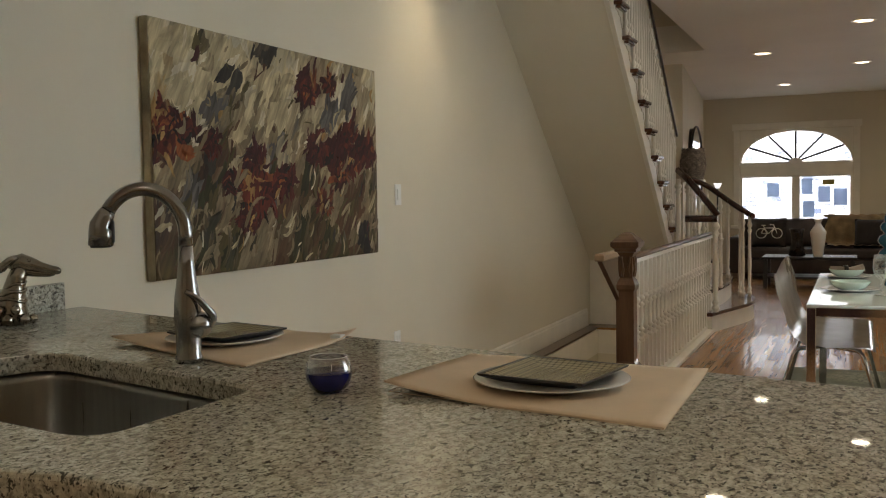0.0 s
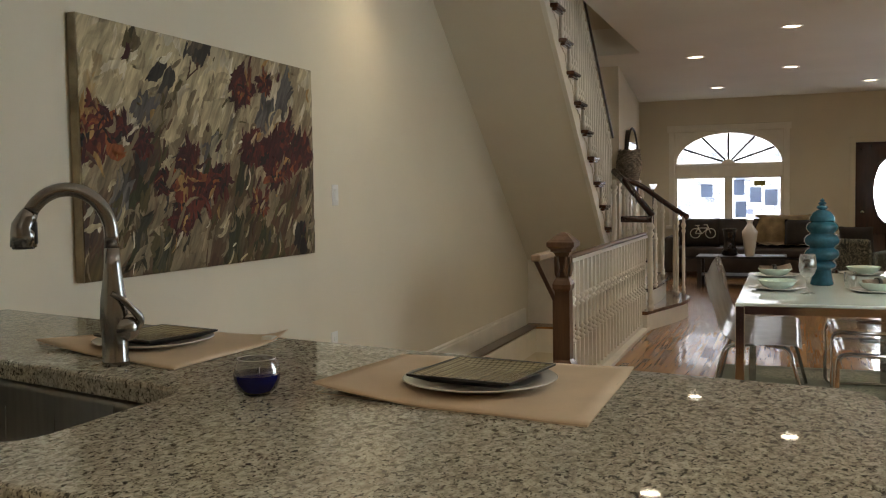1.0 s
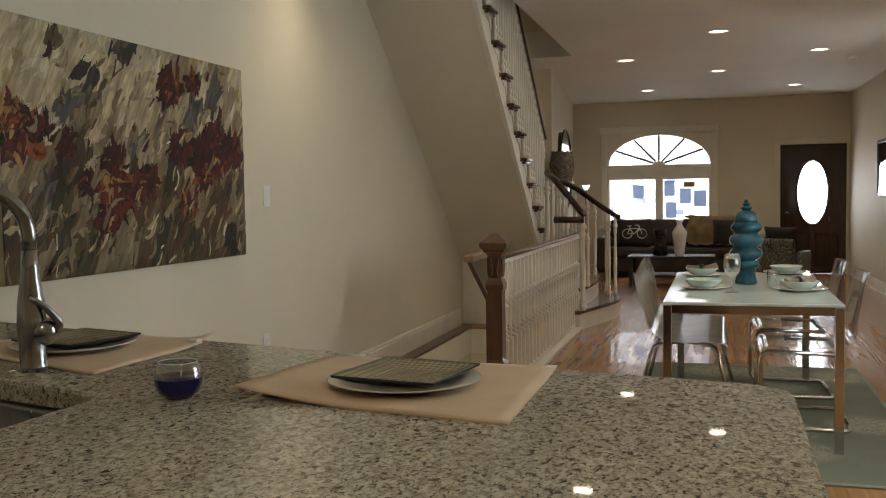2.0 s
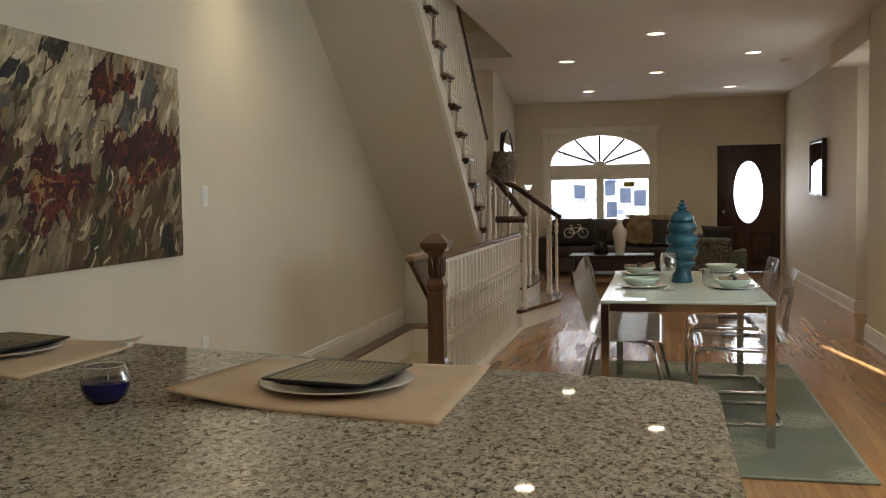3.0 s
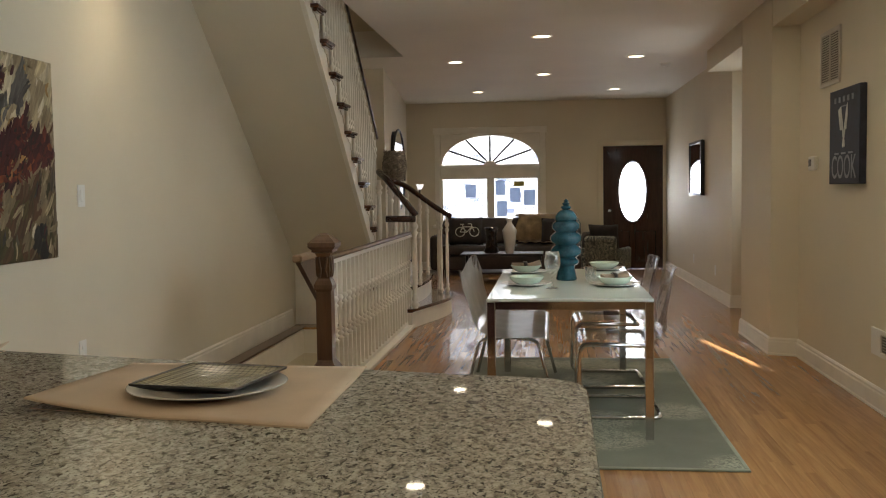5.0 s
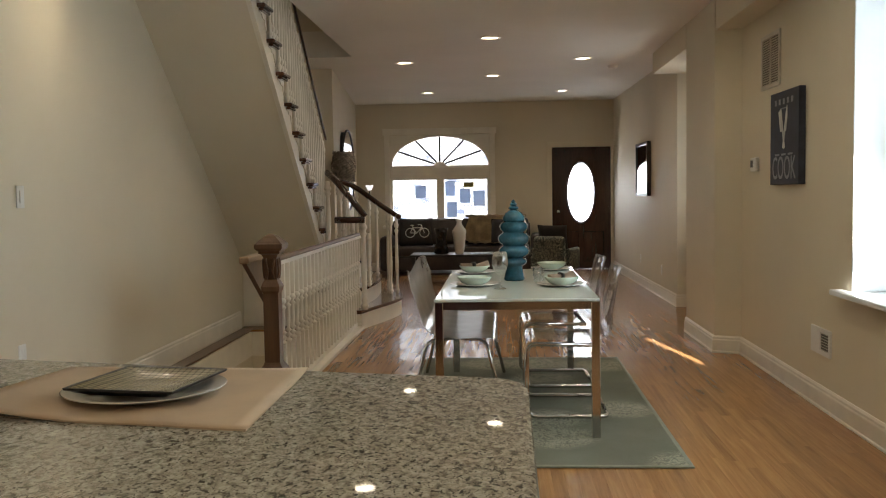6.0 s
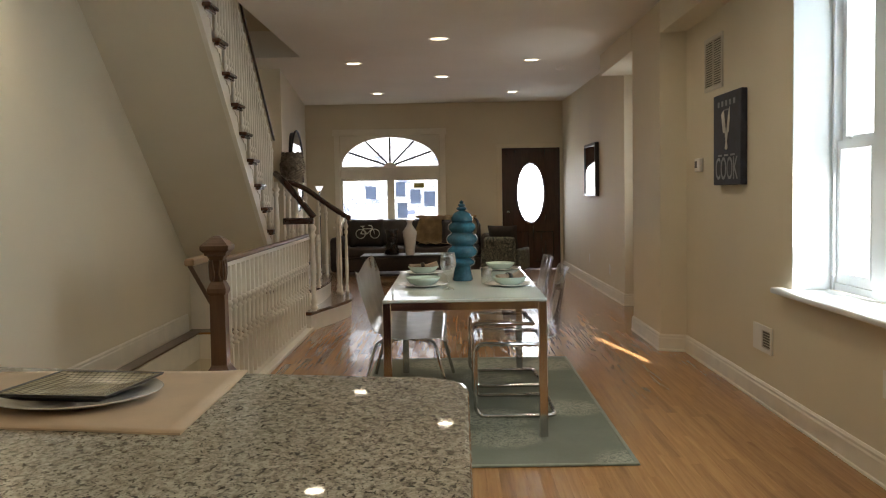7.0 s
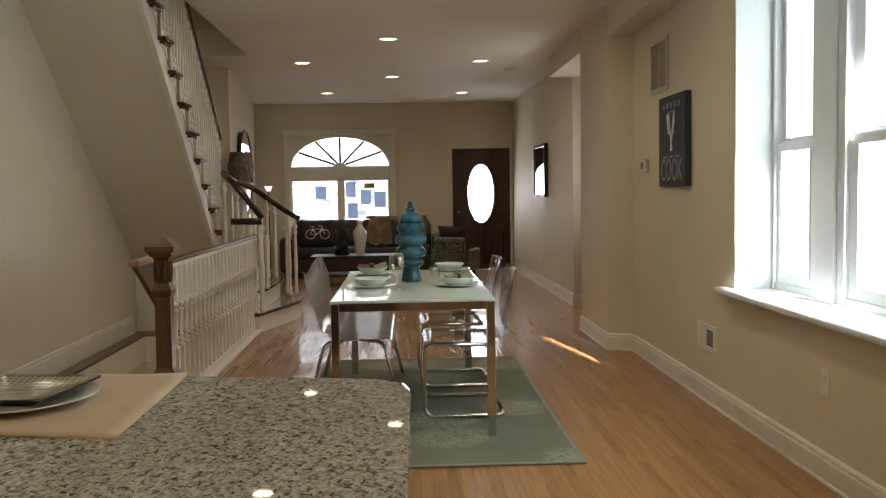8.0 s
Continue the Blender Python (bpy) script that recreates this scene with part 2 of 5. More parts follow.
NAVY = varied("navy_print", (0.032, 0.036, 0.058), 0.6, scale=12, amount=0.3, fine=150, relief=0.15)
PALE = varied("pale_print", (0.66, 0.65, 0.60), 0.7, scale=14, amount=0.15, fine=90, relief=0.0)
DIMPRINT = varied("dim_print", (0.30, 0.31, 0.34), 0.7, scale=14, amount=0.15, fine=90, relief=0.0)
PLASTIC = varied("white_plastic", (0.78, 0.765, 0.72), 0.4, scale=9, amount=0.03, fine=60, relief=0.0)
GRILLE = varied("vent_metal", (0.60, 0.56, 0.48), 0.45, scale=9, amount=0.05, fine=60, relief=0.0)
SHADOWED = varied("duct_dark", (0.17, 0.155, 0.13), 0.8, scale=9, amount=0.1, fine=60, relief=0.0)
RUG = rug_mat()
def paper_mat(name, colour):
    m, nt, b = base_mat(name, colour, 0.8)
    tr = nt.nodes.new("ShaderNodeBsdfTranslucent")
    tr.inputs[0].default_value = (*colour, 1)
    mx = nt.nodes.new("ShaderNodeMixShader")
    mx.inputs[0].default_value = 0.6
    nt.links.new(b.outputs[0], mx.inputs[1])
    nt.links.new(tr.outputs[0], mx.inputs[2])
    nt.links.new(mx.outputs[0], nt.nodes["Material Output"].inputs[0])
    return m


BACKING = paper_mat("notice_paper", (0.46, 0.52, 0.64))
YELLOWTAG = varied("yellow_tag", (0.32, 0.27, 0.04), 0.7, scale=20, amount=0.2, fine=60, relief=0.0)
BULB = glow_mat("lamp_diffuser", (1.0, 0.86, 0.64), 1.6)
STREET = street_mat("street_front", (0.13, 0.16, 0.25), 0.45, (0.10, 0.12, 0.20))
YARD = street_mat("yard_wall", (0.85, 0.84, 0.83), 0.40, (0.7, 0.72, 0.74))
SHADE = glow_mat("lamp_shade", (0.95, 0.95, 1.0), 0.12)


def floral_mat():
    m, nt, b = base_mat("floral_cloth", (0.04, 0.05, 0.05), 0.9)
    co = coords(nt, (1, 1, 1))
    wv = N(nt, "ShaderNodeTexNoise", Scale=11, Detail=1, Distortion=3.5)
    nt.links.new(co, wv.inputs[0])
    c = ramp(nt, wv.outputs[0], [(0.46, (0.045, 0.055, 0.052)), (0.48, (0.36, 0.36, 0.29)), (0.54, (0.36, 0.36, 0.29)), (0.56, (0.045, 0.055, 0.052))])
    nt.links.new(c, b.inputs["Base Color"])
    return m


FLORAL = floral_mat()


# ---- mesh helpers ----
def link(name, bm, material, parent=None, label=""):
    me = bpy.data.meshes.new(name)
    bm.normal_update()
    bm.to_mesh(me)
    bm.free()
    me.materials.append(material)
    ob = new(name, me)
    if parent:
        ob.parent = parent
    if label:
        ob["label"] = label
    return ob


def part(name, bm, material, parent, label=""):
    return link(name, bm, material, parent, label)


def thing(name, at, label, category, group="", kind="", rz=0.0):
    e = new(name)
    e.matrix_world = pose(*at, 0, 0, rz)
    return tagged(e, label, category, group, kind)


def join(*bms):
    out = bms[0]
    for b in bms[1:]:
        me = bpy.data.meshes.new("tmp")
        b.to_mesh(me)
        b.free()
        out.from_mesh(me)
        bpy.data.meshes.remove(me)
    return out


def moved(bm, m):
    bm.transform(m)
    return bm


def box(x0, x1, y0, y1, z0, z1, bevel=0.0, seg=1):
    bm = bmesh.new()
    bmesh.ops.create_cube(bm, size=1)
    bm.transform(Matrix.Translation(((x0 + x1) / 2, (y0 + y1) / 2, (z0 + z1) / 2)) @ Matrix.Diagonal((abs(x1 - x0), abs(y1 - y0), abs(z1 - z0), 1)))
    if bevel:
        bmesh.ops.bevel(bm, geom=bm.edges[:], offset=bevel, segments=seg, affect='EDGES', profile=0.5)
    if bevel and seg > 1:
        for f in bm.faces:
            f.smooth = True
    return bm


def prism(pts, lo, hi, axis="z", bevel=0.0, seg=2):
    """A closed outline in the plane across axis, drawn out from lo to hi."""
    bm = bmesh.new()

    def p(a, b, h):
        return (a, b, h) if axis == "z" else (h, a, b) if axis == "x" else (a, h, b)
    vs = [bm.verts.new(p(a, b, lo)) for a, b in pts]
    f = bm.faces.new(vs)
    r = bmesh.ops.extrude_face_region(bm, geom=[f])
    d = p(0, 0, hi - lo)
    bmesh.ops.translate(bm, vec=d, verts=[v for v in r["geom"] if isinstance(v, bmesh.types.BMVert)])
    bmesh.ops.recalc_face_normals(bm, faces=bm.faces[:])
    if bevel:
        bmesh.ops.bevel(bm, geom=bm.edges[:], offset=bevel, segments=seg, affect='EDGES', profile=0.5)
    return bm


def lathe(profile, seg=24, close=True):
    """Profile of (radius, height) turned about z."""
    bm = bmesh.new()
    rings = []
    for r, z in profile:
        rings.append([bm.verts.new((max(r, 1e-4) * math.cos(2 * math.pi * i / seg), max(r, 1e-4) * math.sin(2 * math.pi * i / seg), z)) for i in range(seg)])
    for a, b in zip(rings, rings[1:]):
        for i in range(seg):
            f = bm.faces.new((a[i], a[(i + 1) % seg], b[(i + 1) % seg], b[i]))
            f.smooth = True
    if close:
        bm.faces.new(rings[-1])
        bm.faces.new(rings[0][::-1])
    return bm


def tube(path, r, seg=10, caps=True, flat=1.0):
    """A round bar along a path; r is one radius or one a point."""
    bm = bmesh.new()
    pts = [Vector(p) for p in path]
    rs = r if isinstance(r, (list, tuple)) else [r] * len(pts)
    rings = []
    side = None
    for i, p in enumerate(pts):
        d = (pts[min(i + 1, len(pts) - 1)] - pts[max(i - 1, 0)]).normalized()
        if side is None:
            side = d.orthogonal().normalized()
        side = (side - d * side.dot(d)).normalized()
        up = d.cross(side)
        rings.append([bm.verts.new(p + (side * math.cos(2 * math.pi * k / seg) + up * math.sin(2 * math.pi * k / seg) * flat) * rs[i]) for k in range(seg)])
    for a, b in zip(rings, rings[1:]):
        for i in range(seg):
            f = bm.faces.new((a[i], a[(i + 1) % seg], b[(i + 1) % seg], b[i]))
            f.smooth = True
    if caps:
        bm.faces.new(rings[-1])
        bm.faces.new(rings[0][::-1])
    bmesh.ops.recalc_face_normals(bm, faces=bm.faces[:])
    return bm


def rounded(pts, r, n=5):
    """A path with its corners rounded to radius r."""
    pts = [Vector(p) for p in pts]
    out = [pts[0]]
    for a, p, b in zip(pts, pts[1:], pts[2:]):
        u, v = (a - p), (b - p)
        k = min(r, u.length * 0.49, v.length * 0.49)
        s, e = p + u.normalized() * k, p + v.normalized() * k
        for i in range(n + 1):
            t = i / n
            out.append(s * (1 - t) ** 2 + p * 2 * t * (1 - t) + e * t ** 2)
    return out + [pts[-1]]


def slab_with_holes(outer, holes, lo, hi, axis):
    """A thick wall or ceiling whose outline and openings are given in its own plane."""
    bm = bmesh.new()

    def p(a, b, h):
        return (a, b, h) if axis == "z" else (h, a, b) if axis == "x" else (a, h, b)
    edges = []
    for loop in [outer] + holes:
        vs = [bm.verts.new(p(a, b, lo)) for a, b in loop]
        edges += [bm.edges.new((vs[i], vs[(i + 1) % len(vs)])) for i in range(len(vs))]
    bmesh.ops.triangle_fill(bm, edges=edges, use_beauty=True, use_dissolve=False)
    r = bmesh.ops.extrude_face_region(bm, geom=bm.faces[:])
    bmesh.ops.translate(bm, vec=p(0, 0, hi - lo), verts=[v for v in r["geom"] if isinstance(v, bmesh.types.BMVert)])
    bmesh.ops.recalc_face_normals(bm, faces=bm.faces[:])
    return bm


def rect(a0, a1, b0, b1):
    return [(a0, b0), (a1, b0), (a1, b1), (a0, b1)]


def structure(name, bm, material, label):
    return tagged(link(name, bm, material), label, kind="structure")


# ---- the large structure ----
XL, XR, YB, ZC = -2.2, 2.205, 15.54, 2.75
WELL = (-2.06, -1.12, 6.05, 9.0)
OPEN = (-2.2, -1.22, 6.3, 10.2)

structure("subfloor", slab_with_holes(rect(XL, 2.9, -3.2, YB), [rect(*WELL)], -0.25, -0.02, "z"), TRIM, "rough boards under the wooden floor")
floor = tagged(new("floor"), "honey-brown polished hardwood strip floor", kind="structure")
structure("ceiling", slab_with_holes(rect(XL, 2.534, -3.2, YB), [rect(*OPEN)], ZC, ZC + 0.28, "z"), CEIL, "off-white painted ceiling with a stair opening")
structure("wall_west", box(XL - 0.2, XL, -3.2, YB + 0.25, -2.8, 5.4), WALL, "cream painted plaster wall beside the stairs")
structure("wall_pier", prism([(XL, 11.09), (-1.60, 11.09), (-2.02, YB), (XL, YB)], 0, ZC, "z"), WALL, "cream painted wall projection past the stairs")
structure("wall_south", box(XL - 0.2, 2.9, -3.4, -3.2, -0.3, ZC), WALL, "cream painted kitchen end wall")

# far wall with its arched window and front door
structure("wall_north", slab_with_holes(rect(XL, 2.9, -0.3, ZC + 0.28), [rect(-1.46, 0.17, 0.76, 2.235), rect(1.19, 2.14, -0.02, 1.995)], YB, YB + 0.22, "y"), WALL, "cream painted front wall with window and door")

# window wall: brick-deep opening, boxed beam above, pier, recess and living room wall
structure("wall_east", slab_with_holes(rect(-3.2, 7.6, -0.3, ZC), [rect(3.27, 5.287, 0.70, 2.46)], XR, XR + 0.33, "x"), WALL, "cream painted wall with a deep double window")
structure("wall_beam", box(2.015, XR, -3.2, 7.60, 2.505, ZC), WALL, "cream boxed beam along the wall top")
structure("wall_pier_east", prism([(XR + 0.33, 7.545), (XR, 7.545), (2.015, 7.625), (2.012, 8.71), (XR + 0.7, 8.71), (XR + 0.7, 7.545)], -0.3, ZC, "z"), WALL, "cream painted wall pier")
structure("wall_recess", slab_with_holes(rect(8.6, 10.6, -0.3, ZC), [rect(9.5, 10.1, 0.9, 2.25)], 2.55, 2.75, "x"), WALL, "cream painted back of the shallow recess")
structure("wall_header", box(2.005, 2.6, 8.712, 10.498, 2.53, ZC), WALL, "cream painted header over the recess")
structure("wall_living", prism([(2.266, 10.5), (2.9, 10.5), (2.9, YB), (2.19, YB)], -0.3, ZC, "z"), WALL, "cream painted living room wall")

# walls above the stair opening and in the basement well
structure("wall_upper", join(box(-1.22, -1.08, 6.3, 10.2, ZC + 0.28, 5.4), box(XL, -1.08, 10.2, 10.34, ZC + 0.28, 5.4), box(XL, -1.08, 6.1, 6.3, ZC + 0.28, 5.4), box(XL, -1.08, 6.1, 10.34, 5.4, 5.5)), WALL, "plain walls of the upper stair hall")
structure("wall_well", join(box(XL, -2.06, 6.05, 9.0, -2.6, -0.252), box(-1.12, -1.0, 6.05, 9.0, -2.6, -0.252), box(XL, -1.0, 9.0, 9.12, -2.6, -0.252), box(XL, -1.0, 5.93, 6.05, -2.6, -0.252), box(XL, -1.0, 5.93, 9.12, -2.75, -2.6)), WALL, "cream painted walls of the basement stair well")


def baseboard_run(name, pts, h=0.135, label="white painted moulded baseboard"):
    """A moulded skirting along floor points; it lies to the left of the way."""
    prof = [(0, 0), (0.020, 0), (0.020, 0.012), (0.016, 0.018), (0.016, h - 0.035), (0.012, h - 0.025), (0.013, h - 0.012), (0.006, h), (0, h)]
    bm = bmesh.new()
    rows = []
    P = [Vector((x, y, 0)) for x, y in pts]
    for i, p in enumerate(P):
        a = (P[i] - P[i - 1]).normalized() if i else None
        b = (P[i + 1] - P[i]).normalized() if i < len(P) - 1 else None
        d = ((a or b) + (b or a)).normalized()
        n = Vector((-d.y, d.x, 0))
        k = 1 / max(0.4, n.dot(Vector((-(a or b).y, (a or b).x, 0))))
        rows.append([bm.verts.new(p + n * o * k + Vector((0, 0, z))) for o, z in prof])
    for r, s in zip(rows, rows[1:]):
        for i in range(len(prof) - 1):
            bm.faces.new((r[i], r[i + 1], s[i + 1], s[i]))
    bm.faces.new(rows[0])
    bm.faces.new(rows[-1][::-1])
    bmesh.ops.recalc_face_normals(bm, faces=bm.faces[:])
    return structure(name, bm, TRIM, label)


baseboard_run("baseboard_east", [(XR, -3.0), (XR, 7.545), (2.015, 7.625), (2.012, 8.71), (2.5, 8.71)])
baseboard_run("baseboard_living", [(2.55, 10.5), (2.266, 10.5), (2.192, YB), (2.16, YB)])
baseboard_run("baseboard_north", [(1.12, YB), (-2.0, YB)])
baseboard_run("baseboard_west", [(XL, 9.1), (XL, 2.6)], 0.17)
baseboard_run("baseboard_pier", [(-2.02, YB), (-1.60, 11.09), (XL, 11.09)])


# ---- front window and door ----
def arc(cx, cz, rx, rz, a0, a1, n):
    return [(cx + rx * math.cos(a0 + (a1 - a0) * i / n), cz + rz * math.sin(a0 + (a1 - a0) * i / n)) for i in range(n + 1)]


def front_window():
    w = thing("window_1", (0, 0, 0), "arched white front window above two square panes with notices taped on", "window", kind="structure")
    cx = -0.645
    half = arc(cx, 1.735, 0.795, 0.475, 0, math.pi, 24)
    part("window_frame", slab_with_holes(rect(-1.46, 0.17, 0.76, 2.235), [half, rect(-1.43, -0.70, 0.80, 1.50), rect(-0.582, 0.13, 0.80, 1.50)], YB + 0.03, YB + 0.09, "y"), TRIM, w)
    cas = join(box(-1.555, -1.465, YB - 0.022, YB, 0.70, 2.32, 0.004), box(0.175, 0.265, YB - 0.022, YB, 0.70, 2.32, 0.004), box(-1.58, 0.29, YB - 0.026, YB, 2.24, 2.345, 0.005))
    part("casing", cas, TRIM, w, "white painted moulded casing")
    part("window_sill", box(-1.60, 0.31, YB - 0.06, YB + 0.03, 0.70, 0.755, 0.008), TRIM, w)
    part("transom_bar", box(-1.458, 0.168, YB + 0.004, YB + 0.028, 1.52, 1.70, 0.006), TRIM, w)
    for k in range(1, 6):
        a = math.pi * k / 6
        p0 = (cx + 0.10 * math.cos(a), YB + 0.045, 1.735 + 0.06 * math.sin(a))
        p1 = (cx + 0.79 * math.cos(a), YB + 0.045, 1.735 + 0.47 * math.sin(a))
        part("glazing_bar", tube([p0, p1], 0.017, 6), BLACK, w, "dark thin glazing bar")
    hub = prism(arc(cx, 1.735, 0.10, 0.06, 0, math.pi, 10), YB + 0.04, YB + 0.08, "y")
    part("hub", hub, TRIM, w)
    for name, pts in (("pane", half), ("pane", rect(-1.43, -0.70, 0.80, 1.50)), ("pane", rect(-0.582, 0.13, 0.80, 1.50))):
        g = part(name, prism(pts, YB + 0.055, YB + 0.060, "y"), GLASS, w, "clear pane")
        g.visible_shadow = False
    for x0, x1, z0, z1 in ((-1.06, -0.88, 1.20, 1.41), (-0.56, -0.40, 1.23, 1.47), (-0.32, -0.15, 1.11, 1.35), (-0.10, 0.09, 1.06, 1.31), (-0.54, -0.37, 0.88, 1.13)):
        part("notice", box(x0, x1, YB + 0.046, YB + 0.049, z0, z1), BACKING, w, "printed notice taped inside the pane")
    part("tag", box(-0.26, -0.09, YB + 0.043, YB + 0.045, 1.37, 1.45), YELLOWTAG, w, "small yellow and black notice")
    return w


front_window()


def front_door():
    d = thing("door_1", (0, 0, 0), "dark-stained wooden front door with an oval glass light, closed", "door", kind="structure")
    oval = arc(1.66, 1.256, 0.215, 0.485, 0, 2 * math.pi * 39 / 40, 39)
    part("door_leaf", slab_with_holes(rect(1.212, 2.118, 0.0, 1.978), [oval], YB + 0.03, YB + 0.08, "y"), DARKWOOD, d)
    ring = [(x, YB + 0.03, z) for x, z in arc(1.66, 1.256, 0.232, 0.502, 0, 2 * math.pi, 40)]
    part("oval_moulding", tube(ring, 0.016, 8, False), DARKWOOD, d)
    g = part("oval_pane", prism(oval, YB + 0.05, YB + 0.056, "y"), GLASS, d, "bevelled clear oval pane")
    g.visible_shadow = False
    part("door_frame", join(box(1.192, 1.222, YB + 0.002, YB + 0.14, 0, 1.99), box(2.108, 2.138, YB + 0.002, YB + 0.14, 0, 1.99), box(1.192, 2.138, YB + 0.002, YB + 0.14, 1.968, 1.993)), DARKWOOD, d)
    for x0, x1 in ((1.30, 1.62), (1.70, 2.03)):
        part("panel", box(x0, x1, YB + 0.016, YB + 0.03, 0.12, 0.62, 0.012), DARKWOOD, d)
    part("door_knob", moved(lathe([(0.0, 0), (0.012, 0.002), (0.012, 0.03), (0.028, 0.045), (0.028, 0.06), (0.0, 0.07)], 14), pose(1.29, YB + 0.03, 0.95, 90)), CHROME, d, "small metal knob")
    return d


front_door()
structure("trim_door", join(box(2.14, 2.185, YB - 0.018, YB, 0, 2.02, 0.004), box(1.10, 1.19, YB - 0.012, YB, 0, 2.07, 0.004), box(1.10, 2.185, YB - 0.018, YB, 1.998, 2.075, 0.004)), WALL, "painted flat casing round the front door")
structure("backdrop", box(-6, 6, YB + 3.4, YB + 3.45, -1, 6), STREET, "brick street front outside, glowing in place of sunlight")


# ---- side window ----
def sash(parent, y0, y1, z0, z1, x, stile):
    fr = slab_with_holes(rect(y0, y1, z0, z1), [rect(y0 + 0.045, y1 - stile, z0 + 0.05, z1 - 0.042)], x, x + 0.020, "x")
    s = part("sash", fr, VINYL, parent)
    bead = slab_with_holes(rect(y0 + 0.040, y1 - stile + 0.005, z0 + 0.045, z1 - 0.037), [rect(y0 + 0.050, y1 - stile - 0.006, z0 + 0.056, z1 - 0.048)], x - 0.004, x - 0.0005, "x")
    part("glazing_bead", bead, VINYL, s)
    g = part("pane", box(x + 0.008, x + 0.012, y0 + 0.045, y1 - stile, z0 + 0.05, z1 - 0.042), GLASS, s)
    g.visible_shadow = False


def side_window():
    w = thing("window_2", (0, 0, 0), "white vinyl double-hung window pair in a deep reveal", "window", kind="structure")
    part("window_frame", slab_with_holes(rect(3.27, 5.287, 0.73, 2.46), [rect(3.31, 4.43, 0.77, 2.42), rect(4.79, 5.25, 0.77, 2.42)], 2.42, 2.50, "x"), VINYL, w)
    for y0, y1, z0, z1 in ((5.275, 5.286, 0.731, 2.459), (3.271, 3.282, 0.731, 2.459), (3.282, 5.275, 2.448, 2.459)):
        part("jamb_lining", box(XR + 0.001, 2.419, y0, y1, z0, z1), VINYL, w, "white painted reveal")
    part("mullion", box(2.402, 2.42, 4.52, 4.762, 0.732, 2.447, 0.005), VINYL, w)
    for y0, y1, stile in ((3.312, 4.428, 0.085), (4.792, 5.248, 0.05)):
        sash(w, y0, y1, 0.772, 1.528, 2.430, stile)
        sash(w, y0, y1, 1.495, 2.418, 2.456, stile)
        part("stop_bead", box(2.408, 2.4195, y1 - 0.006, y1 + 0.014, 0.732, 2.446, 0.003), VINYL, w)
        part("sash_lock", box(2.412, 2.4295, y0 + 0.26, y0 + 0.31, 1.529, 1.545, 0.003), VINYL, w)
    part("window_sill", box(2.135, 2.42, 3.21, 5.43, 0.700, 0.730, 0.008, 2), VINYL, w, "white painted deep window stool")
    return w


side_window()


def recess_window():
    w = thing("window_3", (0, 0, 0), "plain white window in the recess", "window", kind="structure")
    part("window_frame", slab_with_holes(rect(9.5, 10.1, 0.9, 2.25), [rect(9.55, 10.05, 0.95, 1.54), rect(9.55, 10.05, 1.60, 2.20)], 2.70, 2.74, "x"), VINYL, w)
    part("window_sill", box(2.50, 2.70, 9.47, 10.13, 0.872, 0.899, 0.006), TRIM, w)


recess_window()
# unseen block, added to stop the sun where the floor streak ends
structure("porch_roof", box(2.54, 3.6, 1.7, 2.3, 3.14, 3.8), SHADOWED, "unseen block outside that cuts short the sun streak")
structure("backdrop_yard", box(5.4, 5.45, 0.6, 12, -2, 6.5), YARD, "neighbouring house wall outside, glowing in place of daylight")


# ---- ceiling lamps ----
def downlight():
    e = thing("ceiling_lamp", (0, 0, ZC), "white recessed round ceiling downlight, switched on", "ceiling lamp", "recessed ceiling lamps")
    part("trim_ring", lathe([(0.078, 0.0), (0.100, -0.002), (0.098, -0.007), (0.086, -0.010), (0.076, -0.004)], 28, False), TRIM, e)
    part("diffuser", lathe([(0.0, -0.003), (0.05, -0.003), (0.077, -0.001)], 24, False), BULB, e, "glowing warm diffuser")
    return e


# from (0.27, 5.0) on: unseen kitchen lamps, added to brighten walls and counter
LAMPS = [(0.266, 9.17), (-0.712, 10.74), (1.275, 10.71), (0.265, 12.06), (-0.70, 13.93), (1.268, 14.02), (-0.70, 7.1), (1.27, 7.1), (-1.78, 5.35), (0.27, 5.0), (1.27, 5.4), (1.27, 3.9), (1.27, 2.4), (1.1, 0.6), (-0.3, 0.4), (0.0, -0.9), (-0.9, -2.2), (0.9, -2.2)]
first = downlight()
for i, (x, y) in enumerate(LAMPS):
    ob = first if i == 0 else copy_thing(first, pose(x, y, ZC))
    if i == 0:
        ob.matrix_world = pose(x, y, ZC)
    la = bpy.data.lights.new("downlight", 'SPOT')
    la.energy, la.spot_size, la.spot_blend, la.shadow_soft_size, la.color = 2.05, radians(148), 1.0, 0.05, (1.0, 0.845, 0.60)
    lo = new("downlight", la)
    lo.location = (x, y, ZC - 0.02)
# unseen upstairs downlight and spot, added to brighten the balusters and stair wall
copy_thing(first, pose(-1.62, 7.3, 5.4))
la = bpy.data.lights.new("stair_hall_light", 'SPOT')
la.energy, la.spot_size, la.spot_blend, la.shadow_soft_size, la.color = 6.0, radians(88), 0.5, 0.10, (1.0, 0.90, 0.74)
new("stair_hall_light", la).location = (-1.62, 7.3, 5.38)


def smoke_detector():
    e = thing("smoke_detector", (1.68, 11.38, ZC), "small white round smoke detector on the ceiling", "smoke detector")
    part("case", lathe([(0.0, -0.035), (0.04, -0.034), (0.055, -0.025), (0.06, -0.006), (0.065, 0.0)], 24, False), PLASTIC, e)
    part("button", moved(lathe([(0.0, -0.004), (0.008, -0.003), (0.009, 0.0)], 12, False), pose(0.02, 0, -0.0345)), GRILLE, e)


smoke_detector()


